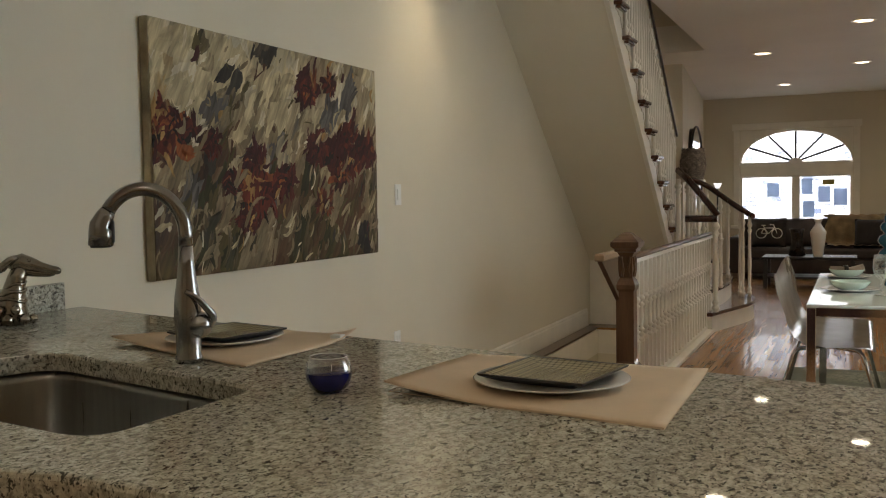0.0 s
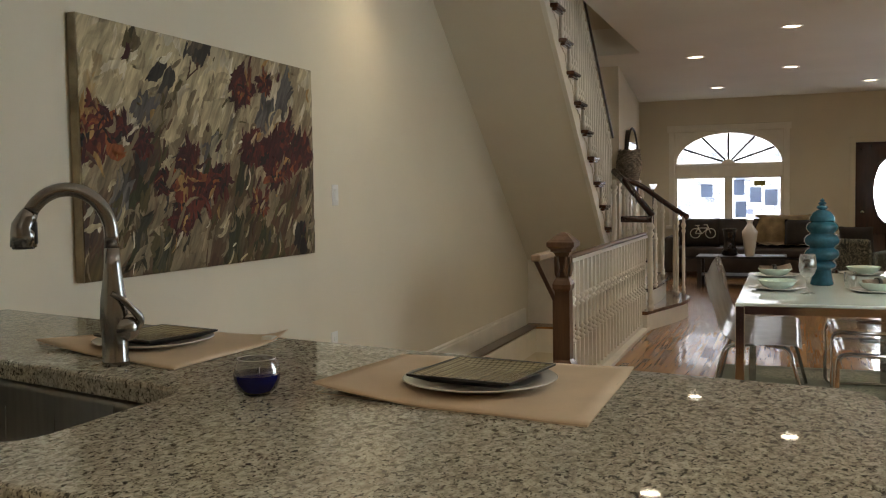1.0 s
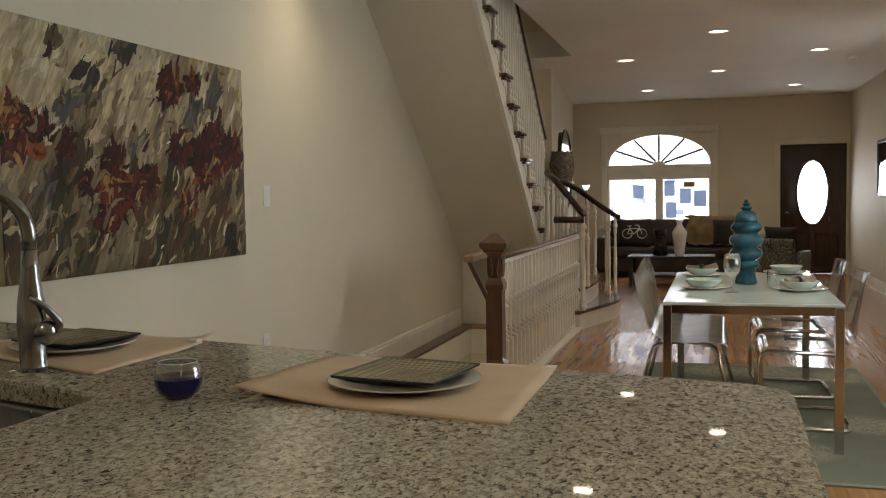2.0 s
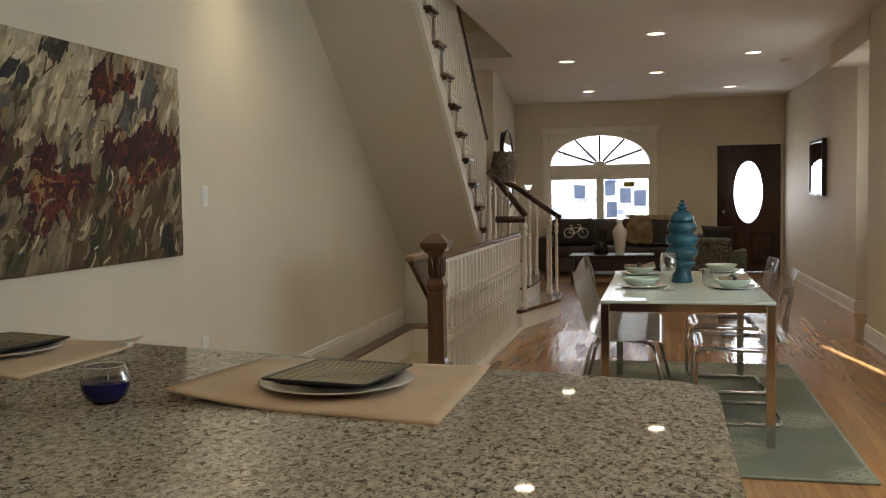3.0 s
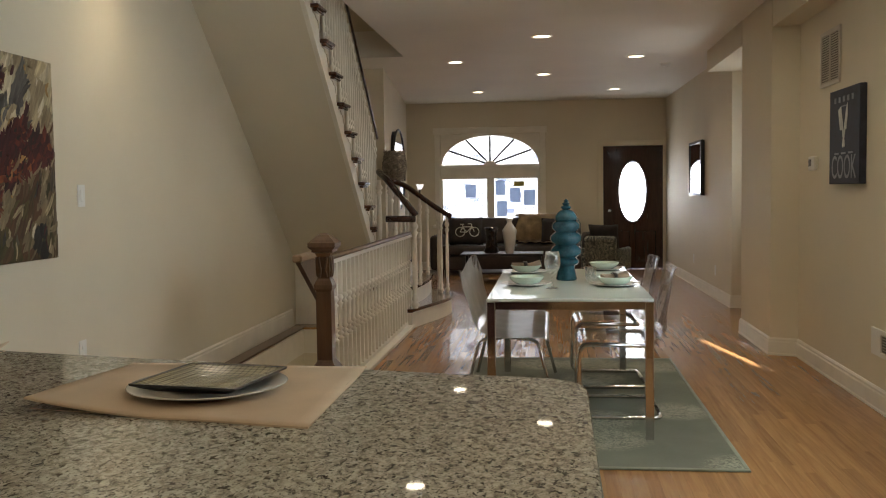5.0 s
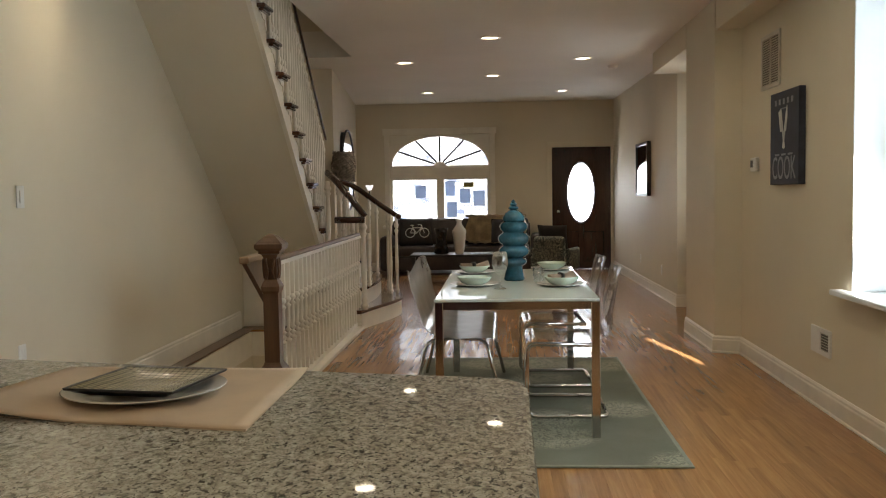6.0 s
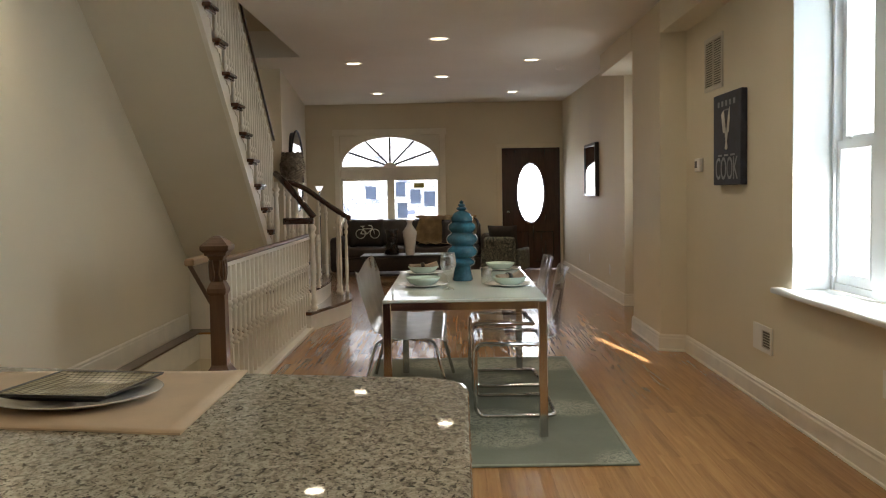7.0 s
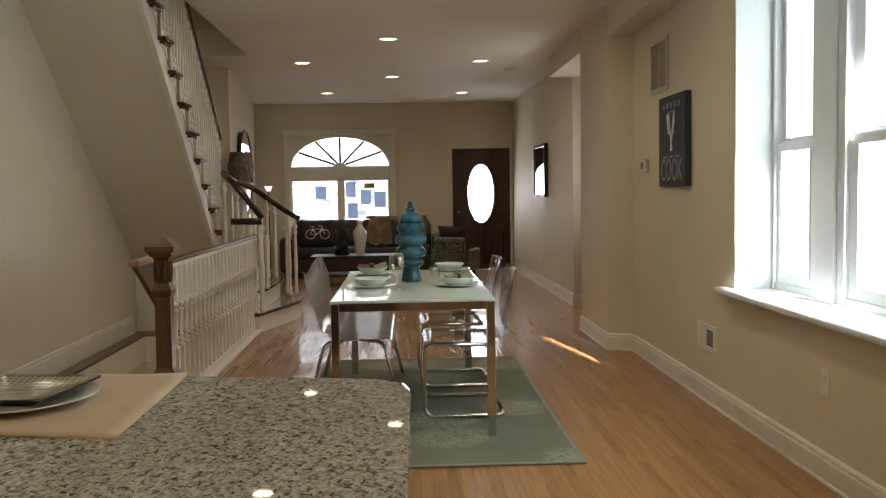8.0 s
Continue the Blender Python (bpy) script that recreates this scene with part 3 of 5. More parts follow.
# ---- staircase ----
RISE, RUN = 0.2127, 0.26
XO = -1.38


def turned(h, r=0.016, sq=0.0):
    """The outline of a turned baluster: round shaft with beads."""
    return lathe([(r, 0), (r, h * 0.02), (r * 1.5, h * 0.03), (r * 1.5, h * 0.05), (r * 0.8, h * 0.07), (r * 1.4, h * 0.10), (r * 0.8, h * 0.13), (r * 1.15, h * 0.4), (r * 0.8, h * 0.78), (r * 1.4, h * 0.82), (r * 0.8, h * 0.85), (r * 1.5, h * 0.88), (r * 1.5, h * 0.9), (r * 0.9, h * 0.93), (r * 0.9, h)], 8)


def staircase():
    st = thing("staircase", (0, 0, 0), "white painted staircase with dark wooden treads and thin white balusters", "staircase")
    # main flight, rising towards the kitchen over the basement well
    for i in range(14):
        z, y = 0.969 + RISE * i, 9.228 - RUN * i
        tr = part("tread", box(XL + 0.001, XO + 0.062, y - RUN + 0.01, y, z - 0.030, z, 0.008), TREADWOOD, st)
        part("cove", box(XO + 0.009, XO + 0.045, y - RUN + 0.03, y - 0.02, z - 0.052, z - 0.031, 0.006), TREADWOOD, tr, "dark moulding under the tread end")
        part("riser", box(XL + 0.001, XO, y - 0.03, y - 0.012, z - RISE, z - 0.033), TRIM, st)
    pts = []
    for i in range(14):
        z, y = 0.969 + RISE * i, 9.228 - RUN * i
        pts += [(y - 0.004, z - RISE), (y - 0.004, z - 0.034)]
    pts.append((9.228 - RUN * 14, 0.969 + RISE * 13 - 0.034))
    low = lambda y: 2.665 - 0.812 * (y - 6.72)
    pts += [(9.228 - RUN * 14, low(9.228 - RUN * 14)), (9.224, low(9.224))]
    part("stringer", prism(pts, XO - 0.035, XO, "x"), TRIM, st, "cream painted cut stringer")
    y0, y1 = 9.228 - RUN * 14, 9.30
    part("soffit", prism([(y0, low(y0) + 0.01), (y1, low(y1) + 0.01), (y1, low(y1) + 0.06), (y0, low(y0) + 0.06)], XL + 0.001, XO - 0.002, "x"), WALL, st, "smooth plastered underside")
    # scrolled brackets under the tread ends
    br = [(0, 0), (-0.20, 0), (-0.19, -0.02), (-0.13, -0.025), (-0.10, -0.05), (-0.05, -0.055), (-0.03, -0.10), (0, -0.13)]
    for i in range(13):
        z, y = 0.969 + RISE * i - 0.034, 9.22 - RUN * i
        part("bracket", prism([(y + a, z + b) for a, b in br], XO + 0.0005, XO + 0.008, "x"), TRIM, st)
    # three balusters a tread and the slim rail
    shared = {}
    for i in range(13):
        for k in range(3):
            z, y = 0.969 + RISE * i, 9.228 - RUN * i - 0.040 - 0.087 * k
            h = 0.84 + 0.068 * k
            if k not in shared:
                shared[k] = part("baluster", turned(h, 0.0135), TRIM, st)
                o = shared[k]
            else:
                o = new("baluster", shared[k].data)
                o.parent = st
            o.location = (XO + 0.02, y, z)
    rail = [(XO + 0.02, 9.33, 0.969 + 0.86), (XO + 0.02, 9.228 - RUN * 13, 0.969 + 0.92 + RISE * 13)]
    part("upper_handrail", tube(rail, 0.011, 8, True, 1.2), DARKWOOD, st, "dark slender handrail")
    # landing and the curved lower steps
    part("landing", join(box(XL + 0.001, XO + 0.02, 9.2, 10.62, 0.725, 0.757, 0.006)), TREADWOOD, st)
    part("landing_base", box(XL + 0.001, XO, 9.235, 10.60, 0.0, 0.724), TRIM, st)
    for k, (front, bulge, z, ya, yb) in enumerate(((-0.98, 0.25, 0.189, 8.93, 10.80), (-1.03, 0.06, 0.378, 9.12, 10.76), (-1.22, 0.03, 0.567, 9.16, 10.70))):
        def outline(grow):
            n = 14
            o = [(XO - 0.05, ya - grow), (front + grow * 0.3, ya - grow)]
            for j in range(1, n):
                t = j / n
                w = math.sin(math.pi * t ** (1.5 if k == 0 else 1.0)) ** 0.8
                o.append((front + bulge * w + grow * 0.8, ya + (yb - ya) * t))
            return o + [(front - 0.12, yb + grow), (XO - 0.05, yb + grow)]
        part("step_base", prism(outline(0.0), 0.0 if k == 0 else z - 0.189, z - 0.034, "z"), TRIM, st, "cream painted curved riser")
        part("step_tread", prism(outline(0.028), z - 0.034, z, "z", 0.006, 1), TREADWOOD, st, "glossy dark wooden curved tread")
    # lower newel posts, balusters and swept rails
    for x, y, z0, h, r in ((-0.955, 8.98, 0.189, 0.88, 0.026), (-1.30, 9.05, 0.757, 0.66, 0.024), (-1.44, 10.45, 0.757, 0.66, 0.024)):
        o = part("post", turned(h, r), TRIM, st)
        o.location = (x, y, z0)
    near = rounded([(-1.33, 9.2, 1.50), (-1.20, 8.98, 1.41), (-1.02, 8.95, 1.19), (-0.93, 8.95, 1.075)], 0.08)
    part("lower_handrail", tube(near, 0.030, 10, True, 0.8), DARKWOOD, st, "dark swept handrail")
    part("rail_cap", tube([(-1.21, 8.9, 1.048), (-0.93, 8.9, 1.045)], 0.034, 10, True, 0.8), DARKWOOD, st)
    far = rounded([(-1.33, 9.2, 1.50), (-1.43, 10.30, 1.44), (-1.25, 10.42, 1.37), (-0.99, 10.42, 1.17), (-0.80, 10.42, 1.045), (-0.76, 10.36, 1.03)], 0.12)
    part("lower_handrail", tube(far, 0.030, 10, True, 0.8), DARKWOOD, st, "dark swept handrail")
    for x, y, z0, z1 in ((-0.80, 10.40, 0.189, 1.03), (-0.86, 10.33, 0.189, 1.06), (-0.90, 10.44, 0.189, 1.09), (-1.02, 10.42, 0.378, 1.17), (-1.10, 10.42, 0.378, 1.23), (-1.24, 10.42, 0.567, 1.34), (-1.33, 10.42, 0.567, 1.38), (-1.06, 8.97, 0.378, 1.02), (-1.14, 8.97, 0.378, 1.02), (-0.95, 9.3, 0.378, 0.90), (-1.17, 8.99, 0.567, 1.36), (-1.10, 8.96, 1.05, 1.26), (-1.02, 8.96, 1.05, 1.17)):
        o = part("baluster", turned(z1 - z0, 0.017), TRIM, st)
        o.location = (x, y, z0)
    return st


staircase()


def well_balustrade():
    b = thing("balustrade", (-1.03, 7.4, 0), "white turned balustrade with brown carved newel post round the basement stairs", "balustrade")
    c = Vector((-1.03, 7.4, 0))
    off = Matrix.Translation(-c)
    part("shoe_board", moved(join(box(-1.12, -0.965, 5.62, 9.10, 0.0, 0.035, 0.005), box(-1.10, -1.02, 5.76, 9.10, 0.035, 0.075, 0.006)), off), TRIM, b)
    part("top_rail", moved(join(box(-1.06, -1.0, 5.76, 9.25, 0.888, 0.912, 0.008, 2)), off), NEWELWOOD, b, "brown wooden rail cap")
    part("under_rail", moved(box(-1.05, -1.01, 5.76, 9.2, 0.862, 0.887), off), TRIM, b)
    h = 0.787
    body = join(box(-0.017, 0.017, -0.017, 0.017, 0, 0.27), moved(lathe([(0.014, 0), (0.0225, 0.008), (0.0225, 0.018), (0.010, 0.026), (0.010, 0.036), (0.0225, 0.046), (0.010, 0.058), (0.010, 0.068), (0.0225, 0.078), (0.010, 0.092), (0.0140, 0.16), (0.010, 0.225), (0.0225, 0.238), (0.010, 0.250), (0.010, 0.260), (0.0225, 0.272), (0.0225, 0.282), (0.011, 0.30)], 10), pose(0, 0, 0.27)), box(-0.016, 0.016, -0.016, 0.016, 0.57, h))
    src = part("baluster", body, TRIM, b)
    n = 25
    for i in range(n):
        o = src if i == 0 else new("baluster", src.data)
        o.parent = b
        o.location = (0, -1.54 + i * 3.24 / (n - 1), 0.075)
    # newel post: plinth, square shaft, carved collar, capital, pyramid cap
    def sq(rows):
        bm = bmesh.new()
        rr = []
        for s, z in rows:
            rr.append([bm.verts.new((a * s, c2 * s, z)) for a, c2 in ((-1, -1), (1, -1), (1, 1), (-1, 1))])
        for p, q in zip(rr, rr[1:]):
            for i in range(4):
                bm.faces.new((p[i], p[(i + 1) % 4], q[(i + 1) % 4], q[i]))
        bm.faces.new(rr[-1])
        bm.faces.new(rr[0][::-1])
        return bm
    at = pose(-1.02 - c.x, 5.70 - c.y, 0) @ Matrix.Diagonal((0.74, 0.74, 0.985, 1))
    nw = part("newel_post", moved(sq([(0.085, 0), (0.085, 0.22), (0.10, 0.24), (0.10, 0.255), (0.072, 0.285), (0.062, 0.30), (0.060, 0.72), (0.072, 0.735), (0.075, 0.76), (0.062, 0.785), (0.050, 0.80), (0.050, 0.93), (0.066, 0.955)]), at), NEWELWOOD, b, "brown stained square newel post")
    part("newel_cap", moved(sq([(0.066, 0.955), (0.086, 0.962), (0.086, 0.975), (0.098, 0.982), (0.112, 0.994), (0.112, 1.018), (0.098, 1.026), (0.090, 1.034), (0.060, 1.054), (0.048, 1.064), (0.022, 1.075), (0.005, 1.077)]), at), NEWELWOOD, nw)
    for a in range(4):
        m = at @ pose(0, 0, 0, 0, 0, 90 * a)
        part("carving", moved(join(tube([(-0.03, -0.052, 0.81), (-0.018, -0.062, 0.85), (-0.03, -0.06, 0.90), (-0.035, -0.056, 0.93)], 0.010, 6), tube([(0.03, -0.052, 0.81), (0.018, -0.062, 0.85), (0.03, -0.06, 0.90), (0.035, -0.056, 0.93)], 0.010, 6)), m), NEWELWOOD, nw)
    return b


well_balustrade()


def basement_rail():
    r = thing("basement_handrail", (-1.22, 6.1, 0.6), "brown wooden stair panel with a pale tan cap beside the newel", "handrail")
    o = Matrix.Translation((1.22, -6.1, -0.6))
    part("cap", moved(box(-1.25, -1.19, 5.80, 6.34, 0.874, 0.918, 0.008), o), TANWOOD, r, "pale tan wooden cap")
    part("panel", moved(prism([(5.82, 0.873), (6.34, 0.873), (6.34, -0.02), (6.30, -0.02), (6.30, 0.58)], -1.235, -1.205, "x"), o), NEWELWOOD, r)
    return r


basement_rail()
structure("trim_well", box(-2.165, -2.045, 6.05, 9.0, -0.001, 0.012, 0.004), NEWELWOOD, "brown wooden edging of the stair well")


def basement_steps():
    s = thing("basement_stairs", (0, 0, 0), "cream painted basement stairs going down", "staircase")
    for i in range(11):
        part("step", box(-2.055, -1.13, 6.06 + 0.25 * i, 6.32 + 0.25 * i, -2.6 if i > 8 else -0.25 * (i + 1) - 0.05, -0.21 * (i + 1), 0.006), TREADWOOD, s)
    return s


basement_steps()


# hidden bulb with a point light, added so the well walls come out brighter
def basement_lamp():
    e = thing("basement_lamp", (-1.19, 7.8, -0.90), "unseen bare bulb added to brighten the basement stairs", "lamp")
    part("socket", moved(lathe([(0.03, 0.0), (0.03, 0.03), (0.02, 0.05)], 12), pose(0, 0, 0.02)), PLASTIC, e)
    part("bulb", lathe([(0.005, -0.09), (0.025, -0.08), (0.032, -0.05), (0.025, -0.02), (0.015, 0.02)], 14), BULB, e)
    part("arm", tube([(0, 0.0, 0.05), (0.068, 0.0, 0.05)], 0.012, 8), PLASTIC, e)
    la = bpy.data.lights.new("basement_light", 'POINT')
    la.energy, la.color, la.shadow_soft_size = 0.25, (1.0, 0.80, 0.55), 0.04
    new("basement_light", la).location = (-1.30, 7.8, -0.95)


basement_lamp()


# ---- kitchen peninsula ----
CZ = 0.94


def far_edge(x):
    return 2.00 - 0.185 * (x - 0.39) + 0.022 * (x - 0.39) ** 2


def counter():
    c = thing("countertop", (0, 0, 0), "speckled grey-beige granite countertop with a sink cut-out", "countertop")
    outer = []
    n = 16
    for i in range(n + 1):
        x = XL + 0.002 + (0.33 - XL) * i / n
        outer.append((x, far_edge(x)))
    outer += [(x, y) for x, y in ((0.365, 1.985), (0.388, 1.955), (0.395, 1.91), (0.388, 1.15), (0.37, 1.06), (0.33, 1.03))]
    outer += [(-0.70, 1.10), (-0.82, 1.08), (-0.95, 1.02), (XL + 0.002, 0.60)]
    hole = rounded_outline([(-1.66, 1.395), (-0.80, 1.255), (-0.795, 1.66), (-1.50, 1.84)], 0.07)
    bm = slab_with_holes(outer, [hole], CZ - 0.04, CZ, "z")
    ed = [e for e in bm.edges if all(abs(v.co.z - CZ) < 1e-5 for v in e.verts) and len(e.link_faces) == 2 and abs(e.link_faces[0].normal.dot(e.link_faces[1].normal)) < 0.5]
    bmesh.ops.bevel(bm, geom=ed, offset=0.009, segments=2, affect='EDGES', profile=0.5)
    # the top falls away from the kitchen by a third of a degree
    for v in bm.verts:
        v.co.z -= 0.0057 * (v.co.y - 1.72)
    part("slab", bm, GRANITE, c)
    part("backsplash", box(XL + 0.003, XL + 0.025, 0.7, 2.53, CZ - 0.004, CZ + 0.085, 0.003), GRANITE, c)
    return c


def rounded_outline(pts, r):
    loop = [Vector((x, y, 0)) for x, y in pts]
    out = []
    for i in range(len(loop)):
        a, p, b = loop[i - 1], loop[i], loop[(i + 1) % len(loop)]
        s, e = p + (a - p).normalized() * r, p + (b - p).normalized() * r
        for k in range(6):
            t = k / 5
            q = s * (1 - t) ** 2 + p * 2 * t * (1 - t) + e * t ** 2
            out.append((q.x, q.y))
    return out


counter()


def sink():
    s = thing("sink", (-1.21, 1.55, CZ - 0.044), "undermounted brushed steel kitchen sink, empty", "sink")
    top = rounded_outline([(-1.675, 1.385), (-0.788, 1.242), (-0.782, 1.672), (-1.50, 1.855)], 0.075)
    bm = bmesh.new()
    rings = []
    for k, (g, z) in enumerate(((1.05, 0.0), (1.0, 0.0), (0.985, -0.02), (0.97, -0.17), (0.93, -0.195), (0.80, -0.205))):
        rings.append([bm.verts.new(((x + 1.21) * g, (y - 1.55) * g, z)) for x, y in top])
    for a, b in zip(rings, rings[1:]):
        for i in range(len(top)):
            f = bm.faces.new((a[i], a[(i + 1) % len(top)], b[(i + 1) % len(top)], b[i]))
            f.smooth = True
    bm.faces.new(rings[-1])
    part("basin", bm, SINK, s)
    part("drain", moved(lathe([(0.0, 0.0), (0.03, 0.0), (0.045, 0.004), (0.055, 0.002)], 20, False), pose(0, 0, -0.203)), CHROME, s)
    return s


sink()


def base_cabinet():
    c = thing("kitchen_cabinet", (-0.5, 1.5, 0), "dark reddish wooden base cabinet under the granite", "cabinet")
    part("body", prism([(XL + 0.6, 1.15), (-0.72, 1.16), (0.30, 1.12), (0.30, 1.70), (XL + 0.6, 2.05)], 0.10, CZ - 0.27, "z"), CABINET, c)
    part("front_rail", prism([(XL + 0.01, 0.66), (-0.95, 1.07), (-0.70, 1.15), (0.33, 1.09), (0.33, 1.115), (-0.70, 1.175), (-0.97, 1.10), (XL + 0.01, 0.70)], 0.10, CZ - 0.041, "z"), CABINET, c)
    part("back_panel", prism([(XL + 0.01, far_edge(XL) - 0.30), (0.30, 1.70), (0.30, 1.72), (XL + 0.01, far_edge(XL) - 0.28)], 0.0, CZ - 0.041, "z"), CABINET, c)
    part("end_panel", box(0.31, 0.33, 1.12, 1.72, 0.0, CZ - 0.041), CABINET, c)
    part("toe_kick", box(XL + 0.6, 0.25, 1.20, 1.65, 0.0, 0.10), BLACK, c)
    for o in c.children:
        o.matrix_parent_inverse = c.matrix_world.inverted()
    return c


base_cabinet()


def faucet():
    f = thing("faucet", (-1.098, 1.835, CZ), "brushed steel pull-down kitchen faucet with side lever", "faucet", rz=33)
    part("body", lathe([(0.029, 0), (0.029, 0.010), (0.0265, 0.016), (0.027, 0.06), (0.0295, 0.095), (0.027, 0.14), (0.021, 0.18), (0.0175, 0.21), (0.0155, 0.25)], 28), STEEL, f)
    arc_pt = lambda a: Vector((-0.085 + 0.085 * math.cos(a), 0, 0.278 + 0.096 * math.sin(a)))
    neck = [(0, 0, 0.245)] + [arc_pt(math.pi * k / 22) for k in range(0, 19)]
    part("neck", tube(neck, 0.0150, 18), STEEL, f)
    a = math.pi * 18 / 22
    p = arc_pt(a)
    d = (arc_pt(a + 0.02) - arc_pt(a - 0.02)).normalized()
    tip = Vector((p.x - 0.017, 0, p.z - 0.074))
    head = [p, p + d * 0.012, p + d * 0.035, tip + Vector((0.001, 0, 0.03)), tip]
    hd = part("spray_head", tube(head, [0.0158, 0.0190, 0.0222, 0.0256, 0.0262], 18), STEEL, f)
    part("nozzle", moved(lathe([(0.0, -0.003), (0.0215, -0.003), (0.023, 0.003)], 18), pose(tip.x, 0, tip.z - 0.0012)), BLACK, hd, "black spray nozzle")
    part("button", moved(box(-0.004, 0.005, -0.009, 0.009, -0.025, 0.025, 0.004, 2), pose(p.x + 0.006, 0, p.z - 0.045)), BLACK, hd, "dark spray button")
    part("valve", moved(lathe([(0.0, -0.012), (0.024, -0.006), (0.030, 0.012), (0.029, 0.026), (0.022, 0.038), (0.010, 0.044), (0.0, 0.045)], 22), pose(0.006, -0.002, 0.076, 0, 78)), STEEL, f)
    lever = rounded([(0.045, -0.006, 0.078), (0.056, -0.010, 0.098), (0.026, -0.026, 0.138), (0.0, -0.032, 0.156)], 0.025)
    part("lever", tube(lever, [0.010] * 3 + [0.009] * 4 + [0.0075] * 4 + [0.006] * (len(lever) - 11), 10), STEEL, f)
    return f


faucet()


def warp_sheet(pts, thick, lift, n=10):
    """A four-cornered cloth sheet whose edges curl a little."""
    bm = bmesh.new()
    A, B, C, D = [Vector((x, y, 0)) for x, y in pts]
    grid = {}
    for lay in (0, 1):
        for i in range(n + 1):
            for j in range(n + 1):
                u, v = i / n, j / n
                p = A * (1 - u) * (1 - v) + D * u * (1 - v) + C * u * v + B * (1 - u) * v
                p.z = (thick if lay else 0.0) + lift(u, v)
                grid[lay, i, j] = bm.verts.new(p)
    for lay in (0, 1):
        for i in range(n):
            for j in range(n):
                f = bm.faces.new((grid[lay, i, j], grid[lay, i + 1, j], grid[lay, i + 1, j + 1], grid[lay, i, j + 1]))
                f.smooth = True
    for i in range(n):
        for a, b in (((i, 0), (i + 1, 0)), ((i, n), (i + 1, n)), ((0, i), (0, i + 1)), ((n, i), (n, i + 1))):
            bm.faces.new((grid[0, a[0], a[1]], grid[0, b[0], b[1]], grid[1, b[0], b[1]], grid[1, a[0], a[1]]))
    bmesh.ops.recalc_face_normals(bm, faces=bm.faces[:])
    return bm


def placemat(pts, tips):
    def lift(u, v):
        return 0.0006 + tips[0] * max(0, 1 - u * 2.0) ** 2 * max(0, 1 - v * 1.1) + tips[1] * max(0, u * 3 - 2) ** 2 * max(0, v * 3 - 2) ** 2 + 0.0012 * math.sin(7 * u + 3 * v) ** 2
    cx, cy = sum(p[0] for p in pts) / 4, sum(p[1] for p in pts) / 4
    e = thing("placemat", (cx, cy, CZ), "tan linen placemat with a stitched edge", "placemat", "placemats on the counter")
    local = [(x - cx, y - cy) for x, y in pts]
    part("cloth", warp_sheet(local, 0.003, lift, 18), PAPER, e)
    hem = []
    for k in range(4):
        (x0, y0), (x1, y1) = local[k], local[(k + 1) % 4]
        hem.append(tube([(x0 * 0.975, y0 * 0.975, 0.0034), (x1 * 0.975, y1 * 0.975, 0.0034)], 0.0008, 4))
    part("stitching", join(*hem), varied("stitch_thread", (0.60, 0.46, 0.32), 0.9, scale=30, amount=0.1, fine=200, relief=0.0), e)
    if pts[0][0] < -1:
        part("care_tag", box(local[2][0] - 0.035, local[2][0] - 0.005, local[2][1] - 0.07, local[2][1] - 0.045, 0.005, 0.016, 0.002), PLASTIC, e, "small white sewn-in tag")
    return e


placemat([(-0.545, 1.684), (-0.55, 2.105), (-0.04, 2.065), (-0.036, 1.592)], (0.020, 0.004))
placemat([(-1.475, 2.00), (-1.30, 2.32), (-0.915, 2.245), (-0.934, 1.812)], (0.012, 0.022))


def plate_stack(x, y, rz):
    p = thing("dinner_plate", (x, y, CZ + 0.0055), "round white china dinner plate on a placemat", "plate", "dinner plates on the counter")
    part("rim", lathe([(0.0, 0.004), (0.090, 0.004), (0.104, 0.008), (0.139, 0.015), (0.1415, 0.0135), (0.104, 0.004), (0.090, 0.0), (0.0, 0.0)], 48, False), CHINA, p)
    s = thing("square_plate", (x + 0.004, y + 0.005, CZ + 0.0150), "square dark-edged plate with a woven olive glaze", "plate", "square plates on the counter", rz=rz)
    bm = bmesh.new()
    n = 12
    top, bot = {}, {}
    for i in range(n + 1):
        for j in range(n + 1):
            u, v = 2 * i / n - 1, 2 * j / n - 1
            m = max(abs(u), abs(v))
            z = 0.003 + 0.011 * max(0, m - 0.55) / 0.45
            top[i, j] = bm.verts.new((u * 0.0995, v * 0.0995, z + 0.003))
    for i in range(n):
        for j in range(n):
            f = bm.faces.new((top[i, j], top[i + 1, j], top[i + 1, j + 1], top[i, j + 1]))
            f.smooth = True
    part("glaze", bm, WOVEN, s, "olive woven-pattern glaze")
    under = bmesh.new()
    rows = []
    for g, z in ((0.060, 0.0), (0.070, 0.0), (0.101, 0.0135), (0.102, 0.0175), (0.0995, 0.0173), (0.097, 0.0165)):
        rows.append([under.verts.new((a * g, b * g, z)) for a, b in ((-1, -1), (1, -1), (1, 1), (-1, 1))])
    for a, b in zip(rows, rows[1:]):
        for i in range(4):
            under.faces.new((a[i], a[(i + 1) % 4], b[(i + 1) % 4], b[i]))
    under.faces.new(rows[0][::-1])
    part("edge", under, BLACK, s, "black glazed underside and rim")


